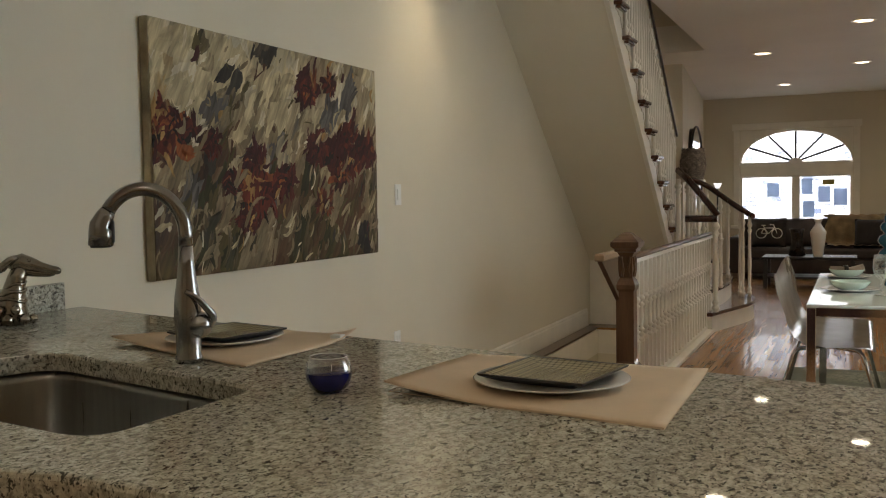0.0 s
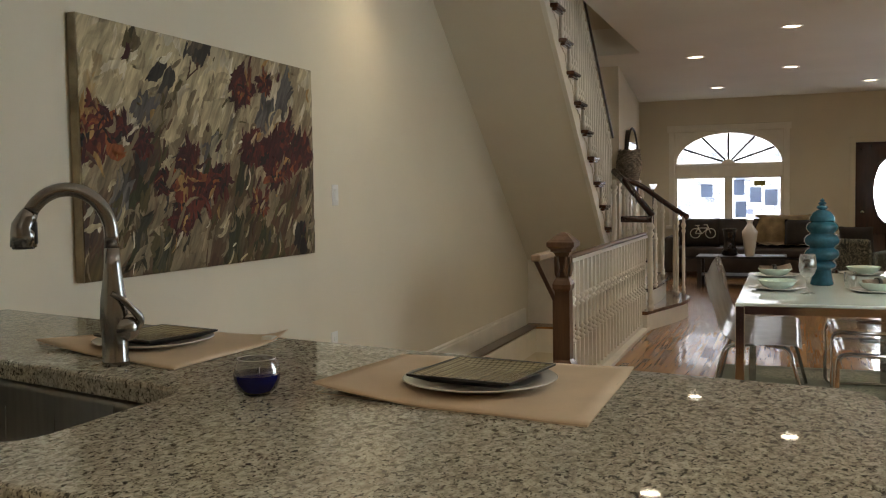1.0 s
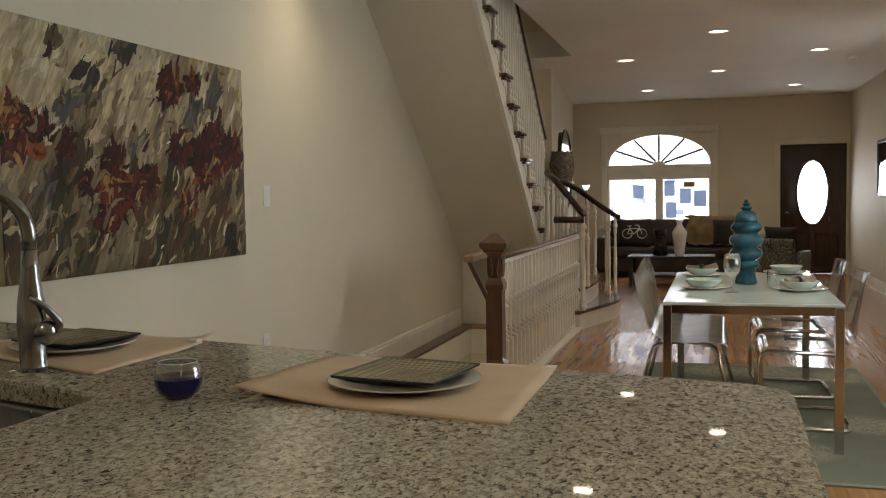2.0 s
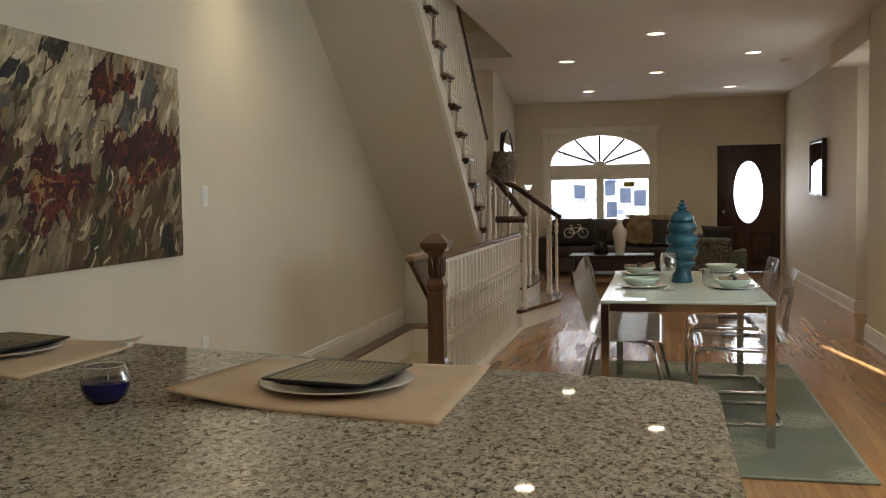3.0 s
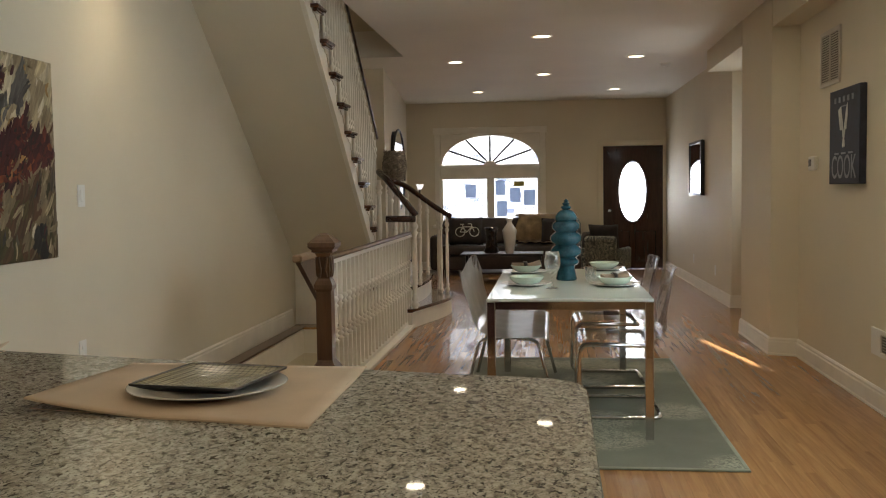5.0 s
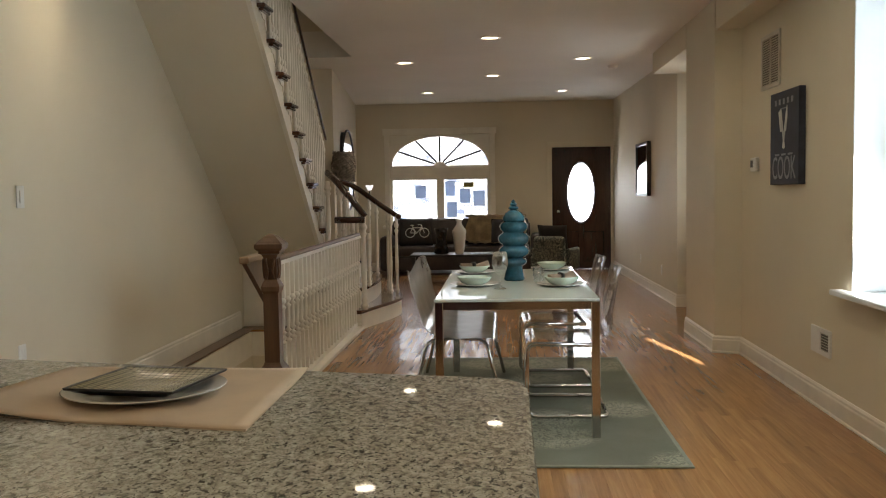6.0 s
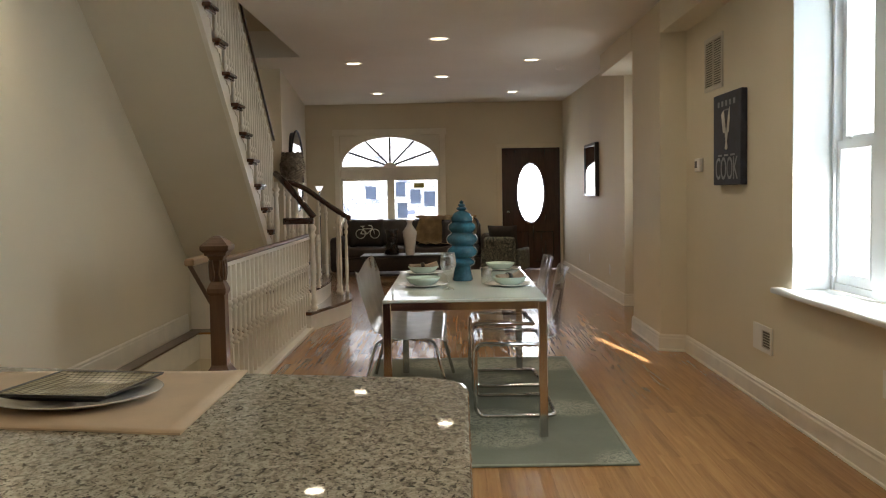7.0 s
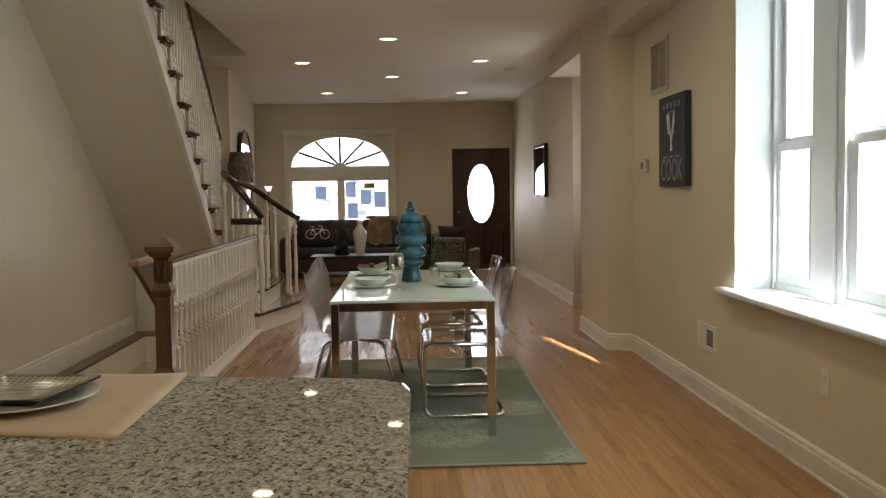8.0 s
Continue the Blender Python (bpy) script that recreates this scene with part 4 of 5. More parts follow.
def woven_mat():
    m, nt, b = base_mat("woven_glaze", (0.2, 0.18, 0.12), 0.12)
    co = coords(nt, (1, 1, 1))
    w1 = N(nt, "ShaderNodeTexWave", Scale=26, Distortion=1.2, Detail=2)
    w2 = N(nt, "ShaderNodeTexWave", Scale=30, Distortion=1.5, Detail=2)
    w2.bands_direction = 'Y'
    nt.links.new(co, w1.inputs[0])
    nt.links.new(co, w2.inputs[0])
    c1 = ramp(nt, w1.outputs[0], [(0.05, (0.07, 0.062, 0.035)), (0.3, (0.36, 0.32, 0.21))])
    c2 = ramp(nt, w2.outputs[0], [(0.05, (0.10, 0.09, 0.05)), (0.3, (0.46, 0.42, 0.29))])
    nt.links.new(mix(nt, 0.5, c1, c2), b.inputs["Base Color"])
    bump(nt, b, w2.outputs[0], 0.25, 0.001)
    return m


WOVEN = woven_mat()
plate_stack(-0.283, 1.835, -9)
plate_stack(-1.185, 2.075, -14)


def candle_bowl():
    b = thing("candle_bowl", (-0.64, 1.655, CZ), "small round glass bowl half filled with blue gel", "bowl")
    gel = part("gel", lathe([(0.0, 0.003), (0.021, 0.003), (0.034, 0.012), (0.0405, 0.028), (0.0412, 0.038), (0.0405, 0.0405), (0.0, 0.0400)], 36, False), BLUEWAX, b, "dark blue gel wax")
    part("glass", lathe([(0.0412, 0.0385), (0.0405, 0.048), (0.0375, 0.058), (0.0335, 0.066)], 36, False), THINGLASS, b, "clear upper part of the bowl")
    # the rim's highlight is a white ring here, not clear glass
    part("rim", tube([(0.0335 * math.cos(a), 0.0335 * math.sin(a), 0.0662) for a in [2 * math.pi * k / 32 for k in range(33)]], 0.0009, 6, False), CHINA, b, "opaque white ring in place of the glass rim's highlight")
    part("foot", lathe([(0.0, 0.0), (0.024, 0.0), (0.027, 0.003), (0.021, 0.003)], 28, False), THINGLASS, b)
    part("wick", tube([(0.004, 0.002, 0.040), (0.005, 0.002, 0.050)], 0.0008, 5), PLASTIC, gel)
    return b


candle_bowl()


def metal_dog():
    """A polished cast figure of a long-nosed hound among fruit, one mesh."""
    d = thing("dog_figurine", (-2.019, 2.196, CZ - 0.003), "polished silver metal figurine of a long-nosed hound", "figurine", rz=40)
    ball = lambda x, y, z, r: moved(lathe([(0.0, -r)] + [(r * math.cos(a), r * math.sin(a)) for a in (-1.05, -0.5, 0.0, 0.5, 1.05)] + [(0.0, r)], 12), pose(x, y, z))
    ring = lambda x, z, r, t, tilt: moved(tube([(r * math.cos(a), r * math.sin(a), 0.004 * math.sin(3 * a)) for a in [2 * math.pi * k / 16 for k in range(17)]], t, 6, False), pose(x, 0, z, 0, tilt))
    chest = tube([(-0.012, 0, 0.0), (-0.014, 0, 0.035), (-0.012, 0, 0.075), (-0.004, 0, 0.115), (0.006, 0, 0.150), (0.020, 0, 0.180)], [0.052, 0.050, 0.043, 0.034, 0.029, 0.026], 16)
    head = tube([(-0.022, 0, 0.185), (-0.008, 0, 0.192), (0.020, 0, 0.196), (0.048, 0, 0.187), (0.080, 0, 0.176), (0.110, 0, 0.169), (0.132, 0, 0.165), (0.142, 0, 0.162)], [0.010, 0.022, 0.0285, 0.0245, 0.0185, 0.0145, 0.0125, 0.006], 16)
    jaw = tube([(0.018, 0, 0.172), (0.060, 0, 0.162), (0.105, 0, 0.156), (0.122, 0, 0.155)], [0.018, 0.014, 0.010, 0.005], 10)
    ears = [tube([(0.012, s * 0.020, 0.212), (-0.010, s * 0.027, 0.206), (-0.032, s * 0.029, 0.188), (-0.040, s * 0.026, 0.166)], [0.008, 0.011, 0.012, 0.004], 8) for s in (-1, 1)]
    brow = [ball(0.046, s * 0.017, 0.200, 0.0075) for s in (-1, 1)]
    folds = [ring(-0.002, 0.125, 0.034, 0.005, -14), ring(-0.008, 0.102, 0.038, 0.006, -10), ring(-0.012, 0.080, 0.043, 0.005, 8)]
    fruit = [ball(x, y, z, r) for x, y, z, r in ((0.030, -0.050, 0.019, 0.019), (-0.018, -0.062, 0.020, 0.020), (-0.062, -0.045, 0.019, 0.019), (0.006, -0.060, 0.050, 0.016), (-0.045, -0.052, 0.050, 0.017), (0.052, -0.020, 0.016, 0.016))]
    d.scale = (0.88, 0.88, 0.92)
    part("casting", join(chest, head, jaw, *ears, *brow, *folds, *fruit), SILVERED, d)
    return d


metal_dog()


# ---- left wall ----
PIG = {"cream": (0.43, 0.36, 0.225), "pale": (0.54, 0.48, 0.36), "taupe": (0.170, 0.128, 0.075), "stone": (0.255, 0.203, 0.128), "slate": (0.105, 0.097, 0.094), "char": (0.042, 0.036, 0.032),
       "olive": (0.080, 0.064, 0.024), "green": (0.036, 0.034, 0.013), "brown": (0.078, 0.038, 0.020), "black": (0.015, 0.011, 0.010), "maroon": (0.048, 0.010, 0.011), "red": (0.11, 0.020, 0.012), "orange": (0.24, 0.072, 0.022), "ochre": (0.33, 0.20, 0.072)}


def paint_strokes(wide, high):
    """Overlapping palette-knife strokes, broad ones first, as one mesh with a pigment for each."""
    rnd = random.Random(11)
    V, F, C = [], [], []

    def stroke(u, v, length, width, ang, colour, second=None):
        k = len(V)
        n, m = 8, 5
        second = second or colour
        base = 0.0002 + 0.0000030 * (k / 54)
        bend = rnd.gauss(0, 0.45)
        ph = rnd.uniform(0, 9)
        lanes = [rnd.random() for _ in range(m + 1)]
        head = [rnd.uniform(0.55, 1.15) for _ in range(m + 1)]
        tail = [rnd.uniform(0.65, 1.1) for _ in range(m + 1)]
        j = rnd.uniform(0.82, 1.16)
        cy, cz = u * wide - wide / 2, v * high - high / 2
        for i in range(n + 1):
            t = i / n * 2 - 1
            a = ang + bend * t * 0.7
            taper = (1 - abs(t) ** 4 * 0.35) * (1 + 0.16 * math.sin(ph + 3.1 * t))
            rag = [rnd.gauss(0, 0.13), rnd.gauss(0, 0.13)]
            for q in range(m + 1):
                w = q / m * 2 - 1
                tt = t * (head[q] if t > 0 else tail[q]) * length / 2
                ww = (w * taper + (rag[0] if q == 0 else rag[1] if q == m else 0)) * width / 2
                y = min(max(cy + tt * math.sin(a) + ww * math.cos(a), -wide / 2), wide / 2)
                z = min(max(cz + tt * math.cos(a) - ww * math.sin(a), -high / 2), high / 2)
                V.append((base + 0.0006 * (1 - w * w) * (1 - t * t), y, z))
                f = min(1, max(0, lanes[q] * 0.6 + 0.4 * (t + 1) / 2)) ** 1.4
                g = j * (0.88 + 0.24 * lanes[(q + 2) % (m + 1)])
                C.append([min(1, (x * (1 - f) + s2 * f) * g) for x, s2 in zip(colour, second)] + [1.0])
        for i in range(n):
            for q in range(m):
                p = k + i * (m + 1) + q
                F.append((p, p + 1, p + m + 2, p + m + 1))

    def pick(u, v, loose=0.10):
        """Pigments change slowly over the canvas, along the lean of the strokes."""
        w = u * wide - 0.5 * v * high
        n1 = 0.5 + 0.62 * noise.noise((w * 4.6, v * 2.2, 7.3)) + rnd.gauss(0, loose)
        edge = v + 0.16 * noise.noise((u * 3.1, 2.0, 0.4)) + rnd.gauss(0, 0.05)
        if edge > 0.58 and u + (1 - v) * 0.45 < 0.40 + rnd.gauss(0, 0.03):
            names = ("stone", "cream", "cream", "pale", "cream", "cream", "cream", "ochre")
        elif edge > 0.60:
            names = ("slate", "taupe", "stone", "stone", "cream", "stone", "cream", "pale", "stone", "ochre", "taupe")
        elif edge > 0.40:
            names = ("char", "olive", "brown", "taupe", "stone", "taupe", "stone", "cream", "slate", "olive", "green")
        else:
            names = ("black", "brown", "green", "olive", "brown", "taupe", "stone", "taupe", "brown", "green", "char")
        return PIG[names[min(len(names) - 1, max(0, int(n1 * len(names))))]]

    for count, l0, l1, w0, w1, loose in ((420, 0.22, 0.40, 0.09, 0.16, 0.05), (300, 0.12, 0.28, 0.045, 0.10, 0.07), (130, 0.08, 0.20, 0.02, 0.05, 0.12)):
        for _ in range(count):
            u, v = rnd.uniform(-0.01, 1.01), rnd.uniform(-0.02, 1.02)
            stroke(u, v, rnd.uniform(l0, l1), rnd.uniform(w0, w1), rnd.gauss(0.52, 0.28), pick(u, v, loose), pick(u, v, loose))
    # long leaning passages: across, up, length, width, lean
    for u, v, ln, wd, an, nm in ((0.83, 0.86, 0.30, 0.10, 0.55, "slate"), (0.73, 0.70, 0.26, 0.09, 0.5, "slate"), (0.28, 0.80, 0.20, 0.06, 0.6, "char"), (0.22, 0.69, 0.18, 0.07, 0.6, "slate"), (0.42, 0.97, 0.16, 0.08, 0.5, "char"), (0.17, 0.95, 0.12, 0.05, 0.6, "olive"), (0.15, 0.58, 0.15, 0.06, 0.7, "pale"), (0.13, 0.33, 0.26, 0.07, 0.4, "slate"), (0.93, 0.10, 0.14, 0.12, 0.3, "black"), (0.62, 0.42, 0.24, 0.06, 0.3, "green"), (0.17, 0.14, 0.26, 0.07, 0.4, "green"), (0.28, 0.10, 0.22, 0.05, 0.3, "green"), (0.57, 0.12, 0.26, 0.06, 0.3, "green"), (0.04, 0.20, 0.20, 0.07, 0.2, "brown")):
        for e in range(5):
            stroke(u + rnd.gauss(0, 0.018), v + rnd.gauss(0, 0.025), ln * rnd.uniform(0.6, 1.1), wd * rnd.uniform(0.4, 0.9), an + rnd.gauss(0, 0.12), PIG[nm], PIG[rnd.choice((nm, "taupe", "char"))])
    # small dabs, drips and light knife edges over everything
    for e in range(150):
        u, v = rnd.random(), rnd.random()
        if u < 0.22 and v > 0.62 and rnd.random() < 0.85:
            continue
        nm = rnd.choice(("pale", "cream", "stone", "taupe", "char", "olive", "brown", "ochre", "maroon"))
        stroke(u, v, rnd.uniform(0.03, 0.13), rnd.uniform(0.006, 0.026), rnd.gauss(0.55, 0.35), PIG[nm])
    # flowers: across, up, reach, share of orange
    for u, v, r, warm in ((0.02, 0.55, 0.085, 0.55), (0.04, 0.62, 0.05, 0.8), (0.10, 0.59, 0.05, 0.0), (0.20, 0.54, 0.045, 0.0), (0.37, 0.47, 0.055, 0.15), (0.39, 0.34, 0.085, 0.6), (0.28, 0.38, 0.045, 0.1), (0.49, 0.39, 0.055, 0.1), (0.34, 0.22, 0.050, 0.25), (0.66, 0.55, 0.070, 0.05), (0.78, 0.52, 0.085, 0.05), (0.92, 0.54, 0.075, 0.05), (0.84, 0.64, 0.045, 0.1), (0.77, 0.42, 0.06, 0.2), (0.69, 0.29, 0.045, 0.6), (0.62, 0.86, 0.060, 0.6), (0.61, 0.80, 0.050, 0.1), (0.73, 0.88, 0.040, 0.2)):
        r *= 1.2
        for e in range(int(260 * r) + 14):
            an = rnd.uniform(0, 2 * math.pi)
            d = r * math.sqrt(rnd.random())
            nm = rnd.choice(("orange", "red", "red", "orange", "ochre")) if rnd.random() < warm else rnd.choice(("maroon", "maroon", "red", "maroon", "black", "maroon"))
            lean = rnd.gauss(0.9, 0.8)
            stroke(u + d * math.cos(an) * high / wide * 1.25, v + d * math.sin(an) * 0.85, rnd.uniform(0.8, 2.2) * r, rnd.uniform(0.22, 0.62) * r, lean, PIG[nm], PIG[rnd.choice((nm, "maroon", "red"))])
    # pale knife edges that catch between the petals and leaves
    for e in range(55):
        u, v = rnd.uniform(0.08, 1.0), rnd.uniform(0.05, 0.75)
        stroke(u, v, rnd.uniform(0.05, 0.14), rnd.uniform(0.010, 0.030), rnd.gauss(0.6, 0.3), PIG[rnd.choice(("stone", "stone", "cream", "taupe"))], PIG["taupe"])
    me = bpy.data.meshes.new("paint_layer")
    me.from_pydata(V, [], F)
    at = me.color_attributes.new("pigment", 'FLOAT_COLOR', 'POINT')
    at.data.foreach_set("color", [x for c in C for x in c])
    me.polygons.foreach_set("use_smooth", [True] * len(F))
    return me


def canvas_picture():
    p = thing("canvas_painting", (XL + 0.001, 3.825, 1.48), "large unframed canvas with loose red and green floral brush strokes", "painting")
    part("canvas", box(0.0, 0.040, -0.88, 0.88, -0.49, 0.49, 0.004), CANVAS, p)
    me = paint_strokes(1.755, 0.975)
    me.materials.append(PAINTING)
    o = new("paint_layer", me)
    o.parent = p
    o.location = (0.0405, 0, 0)
    return p


canvas_picture()


def wall_plate(name, x, y, z, nx, label, kind):
    e = thing(name, (x, y, z), label, "wall plate")
    part("plate", box(0, 0.006 * nx, -0.038, 0.038, -0.060, 0.060, 0.002), PLASTIC, e)
    if kind == "switch":
        part("rocker", box(0.006 * nx, 0.011 * nx, -0.016, 0.016, -0.033, 0.033, 0.002), PLASTIC, e)
    else:
        for dz in (-0.021, 0.021):
            part("socket", box(0.006 * nx, 0.008 * nx, -0.014, 0.014, dz - 0.013, dz + 0.013, 0.003), PLASTIC, e)
    return e


wall_plate("light_switch", XL, 5.035, 1.303, 1, "white rocker light switch on the cream wall", "switch")
wall_plate("outlet", XL, 4.99, 0.46, 1, "white double outlet on the cream wall", "outlet")
wall_plate("outlet", XR, 4.16, 0.44, -1, "white double outlet under the side window", "outlet")
wall_plate("outlet", 2.235, 12.9, 0.36, -1, "white double outlet on the living room wall", "outlet")
wall_plate("outlet", 2.255, 11.4, 0.33, -1, "white double outlet on the living room wall", "outlet")


# ---- right wall ----
def cook_sign():
    s = thing("wall_sign", (XR - 0.001, 6.345, 1.607), "dark blue canvas kitchen sign with crossed knives and pale lettering", "sign")
    part("panel", box(-0.042, 0.0, -0.299, 0.299, -0.300, 0.300, 0.004), NAVY, s)

    def flat(outline):
        return prism([(a * 0.86, b) for a, b in outline], -0.0455, -0.0425, "x")
    # across is -y when read from the room
    def k(pts, a, cx=0.0, cz=0.0):
        ca, sa = math.cos(a), math.sin(a)
        return [(cx - (x * ca - z * sa), cz + (x * sa + z * ca)) for x, z in pts]
    knife = [(-0.012, -0.14), (0.012, -0.14), (0.016, -0.02), (0.035, -0.01), (0.03, 0.08), (0.0, 0.15), (-0.012, 0.10), (-0.012, -0.02)]
    cleaver = [(-0.012, -0.14), (0.012, -0.14), (0.012, -0.02), (0.012, 0.13), (-0.055, 0.13), (-0.055, -0.005), (-0.012, -0.02)]
    part("knife", flat(k([(x, z + 0.085) for x, z in knife], -0.36, 0.0, -0.015)), PALE, s, "pale printed knife")
    part("cleaver", flat(k([(x, z + 0.085) for x, z in cleaver], 0.36, 0.0, -0.015)), PALE, s, "pale printed cleaver")
    for i in range(5):
        part("letter_bar", flat(rect(0.20 - 0.1 * i - 0.02, 0.20 - 0.1 * i + 0.02, 0.215, 0.25)), DIMPRINT, s)
    part("rule", flat(rect(-0.07, 0.07, 0.185, 0.192)), DIMPRINT, s)
    for y0 in (-0.21, -0.05, 0.11):
        part("letter_bar", flat(rect(y0, y0 + 0.10, -0.112, -0.100)), DIMPRINT, s)
    cu = bpy.data.curves.new("word", 'FONT')
    cu.body, cu.size, cu.align_x, cu.extrude = "COOK", 0.19, 'CENTER', 0.001
    t = new("lettering", cu)
    me = bpy.data.meshes.new_from_object(t)
    bpy.data.objects.remove(t)
    me.materials.append(DIMPRINT)
    lo = new("lettering", me)
    lo.parent = s
    lo.matrix_local = pose(-0.0435, 0.0, -0.262, 90, 0, -90)
    lo.scale = (0.86, 1.1, 1)
    return s


cook_sign()


def vent(name, x, y, z, w, h, slats, label, depth=0.012, half=False):
    v = thing(name, (x, y, z), label, "air vent")
    part("frame", slab_with_holes(rect(-w / 2, w / 2, -h / 2, h / 2), [rect(-w / 2 + 0.025, w / 2 - 0.025 - (0.13 if half else 0), -h / 2 + 0.025, h / 2 - 0.025)], -depth, 0, "x"), PLASTIC if half else GRILLE, v)
    # dark sheet that stands in for the shade inside the duct
    part("backing", box(-0.003, -0.0005, -w / 2 + 0.02, w / 2 - 0.02, -h / 2 + 0.02, h / 2 - 0.02), SHADOWED, v)
    w2 = (w - 0.05) - (0.13 if half else 0)
    y0 = -w / 2 + 0.025
    src = None
    for i in range(slats):
        zz = -h / 2 + 0.03 + (h - 0.06) * i / (slats - 1)
        if src is None:
            src = part("slat", moved(box(-0.004, 0.004, 0, w2, -0.0012, 0.0012), pose(0, 0, 0, 0, 40)), GRILLE, v)
            o = src
        else:
            o = new("slat", src.data)
            o.parent = v
        o.location = (-0.007, y0, zz)
    if not half:
        part("divider", box(-depth + 0.001, -0.002, -0.008, 0.008, -h / 2 + 0.026, h / 2 - 0.026), GRILLE, v)
    return v


vent("return_vent", XR - 0.001, 6.775, 2.153, 0.435, 0.37, 20, "painted metal return air grille high on the wall")
vent("floor_vent", XR - 0.001, 5.73, 0.395, 0.32, 0.155, 7, "white wall register with a small dark grille", half=True)


def thermostat():
    t = thing("thermostat", (XR - 0.001, 7.13, 1.458), "small white thermostat with a dark display", "thermostat")
    part("case", box(-0.028, 0, -0.075, 0.075, -0.05, 0.05, 0.006), PLASTIC, t)
    part("display", box(-0.030, -0.0285, 0.0, 0.06, -0.02, 0.03), BLACK, t)
    return t


thermostat()


def hall_mirror():
    m = thing("framed_mirror", (2.215, 12.57, 1.55), "black framed rectangular wall mirror reflecting daylight", "mirror")
    part("frame", slab_with_holes(rect(-0.49, 0.49, -0.345, 0.345), [rect(-0.455, 0.455, -0.31, 0.31)], -0.03, 0.02, "x"), BLACK, m)
    part("glass", box(-0.018, -0.012, -0.457, 0.457, -0.312, 0.312), MIRROR, m)
    return m


hall_mirror()


# ---- dining table and chairs ----
def dining_table():
    t = thing("dining_table", (0.425, 5.92, 0.012), "white glass dining table with chrome steel legs", "table")
    w, l = 0.425, 0.91
    part("tabletop", box(-w, w, -l, l, 0.712, 0.728, 0.003), TABLEGLASS, t, "glossy white glass top")
    part("apron", join(box(-w + 0.01, w - 0.01, -l + 0.005, -l + 0.03, 0.672, 0.711), box(-w + 0.01, w - 0.01, l - 0.03, l - 0.005, 0.672, 0.711), box(-w + 0.005, -w + 0.03, -l + 0.03, l - 0.03, 0.672, 0.711), box(w - 0.03, w - 0.005, -l + 0.03, l - 0.03, 0.672, 0.711)), CHROME, t)
    for sx in (-1, 1):
        for sy in (-1, 1):
            x, y = sx * (w - 0.022), sy * (l - 0.022)
            part("leg", box(x - 0.022, x + 0.022, y - 0.022, y + 0.022, 0.0, 0.7115, 0.003), CHROME, t)
    return t


dining_table()


def cantilever_chair():
    c = thing("dining_chair", (0, 0, 0.012), "clear acrylic cantilever chair on a chrome tube frame", "chair", "dining chairs round the table")
    r = 0.0125
    for sy in (-1, 1):
        y = sy * 0.27
        path = rounded([(0.20, 0, r), (0.20, y, r), (-0.25, y, r), (-0.25, y, 0.425), (0.14, y, 0.415)], 0.06)
        part("frame_tube", tube(path, r, 10), CHROME, c)
    part("cross_tube", tube([(0.14, -0.27, 0.415), (0.14, 0.27, 0.415)], r, 10), CHROME, c)
    bm = bmesh.new()
    prof = [(-0.25, 0.415), (-0.24, 0.437), (-0.18, 0.445), (0.0, 0.440), (0.14, 0.437), (0.20, 0.455), (0.235, 0.50), (0.255, 0.58), (0.28, 0.72), (0.30, 0.82), (0.31, 0.835)]
    n = 8
    rows = []
    for x, z in prof:
        rows.append([bm.verts.new((x + (0.03 * (abs(2 * j / n - 1) ** 2) * (-1 if z > 0.5 else 0)), (2 * j / n - 1) * (0.24 if z < 0.8 else 0.225), z)) for j in range(n + 1)])
    for a, b in zip(rows, rows[1:]):
        for j in range(n):
            f = bm.faces.new((a[j], a[j + 1], b[j + 1], b[j]))
            f.smooth = True
    r2 = bmesh.ops.solidify(bm, geom=bm.faces[:], thickness=0.007)
    part("shell", bm, ACRYLIC, c, "clear curved acrylic seat and back")
    return c


ca = cantilever_chair()
ca.matrix_world = pose(0.735, 5.70, 0.012)
copy_thing(ca, pose(0.735, 6.52, 0.012, 0, 0, 2))


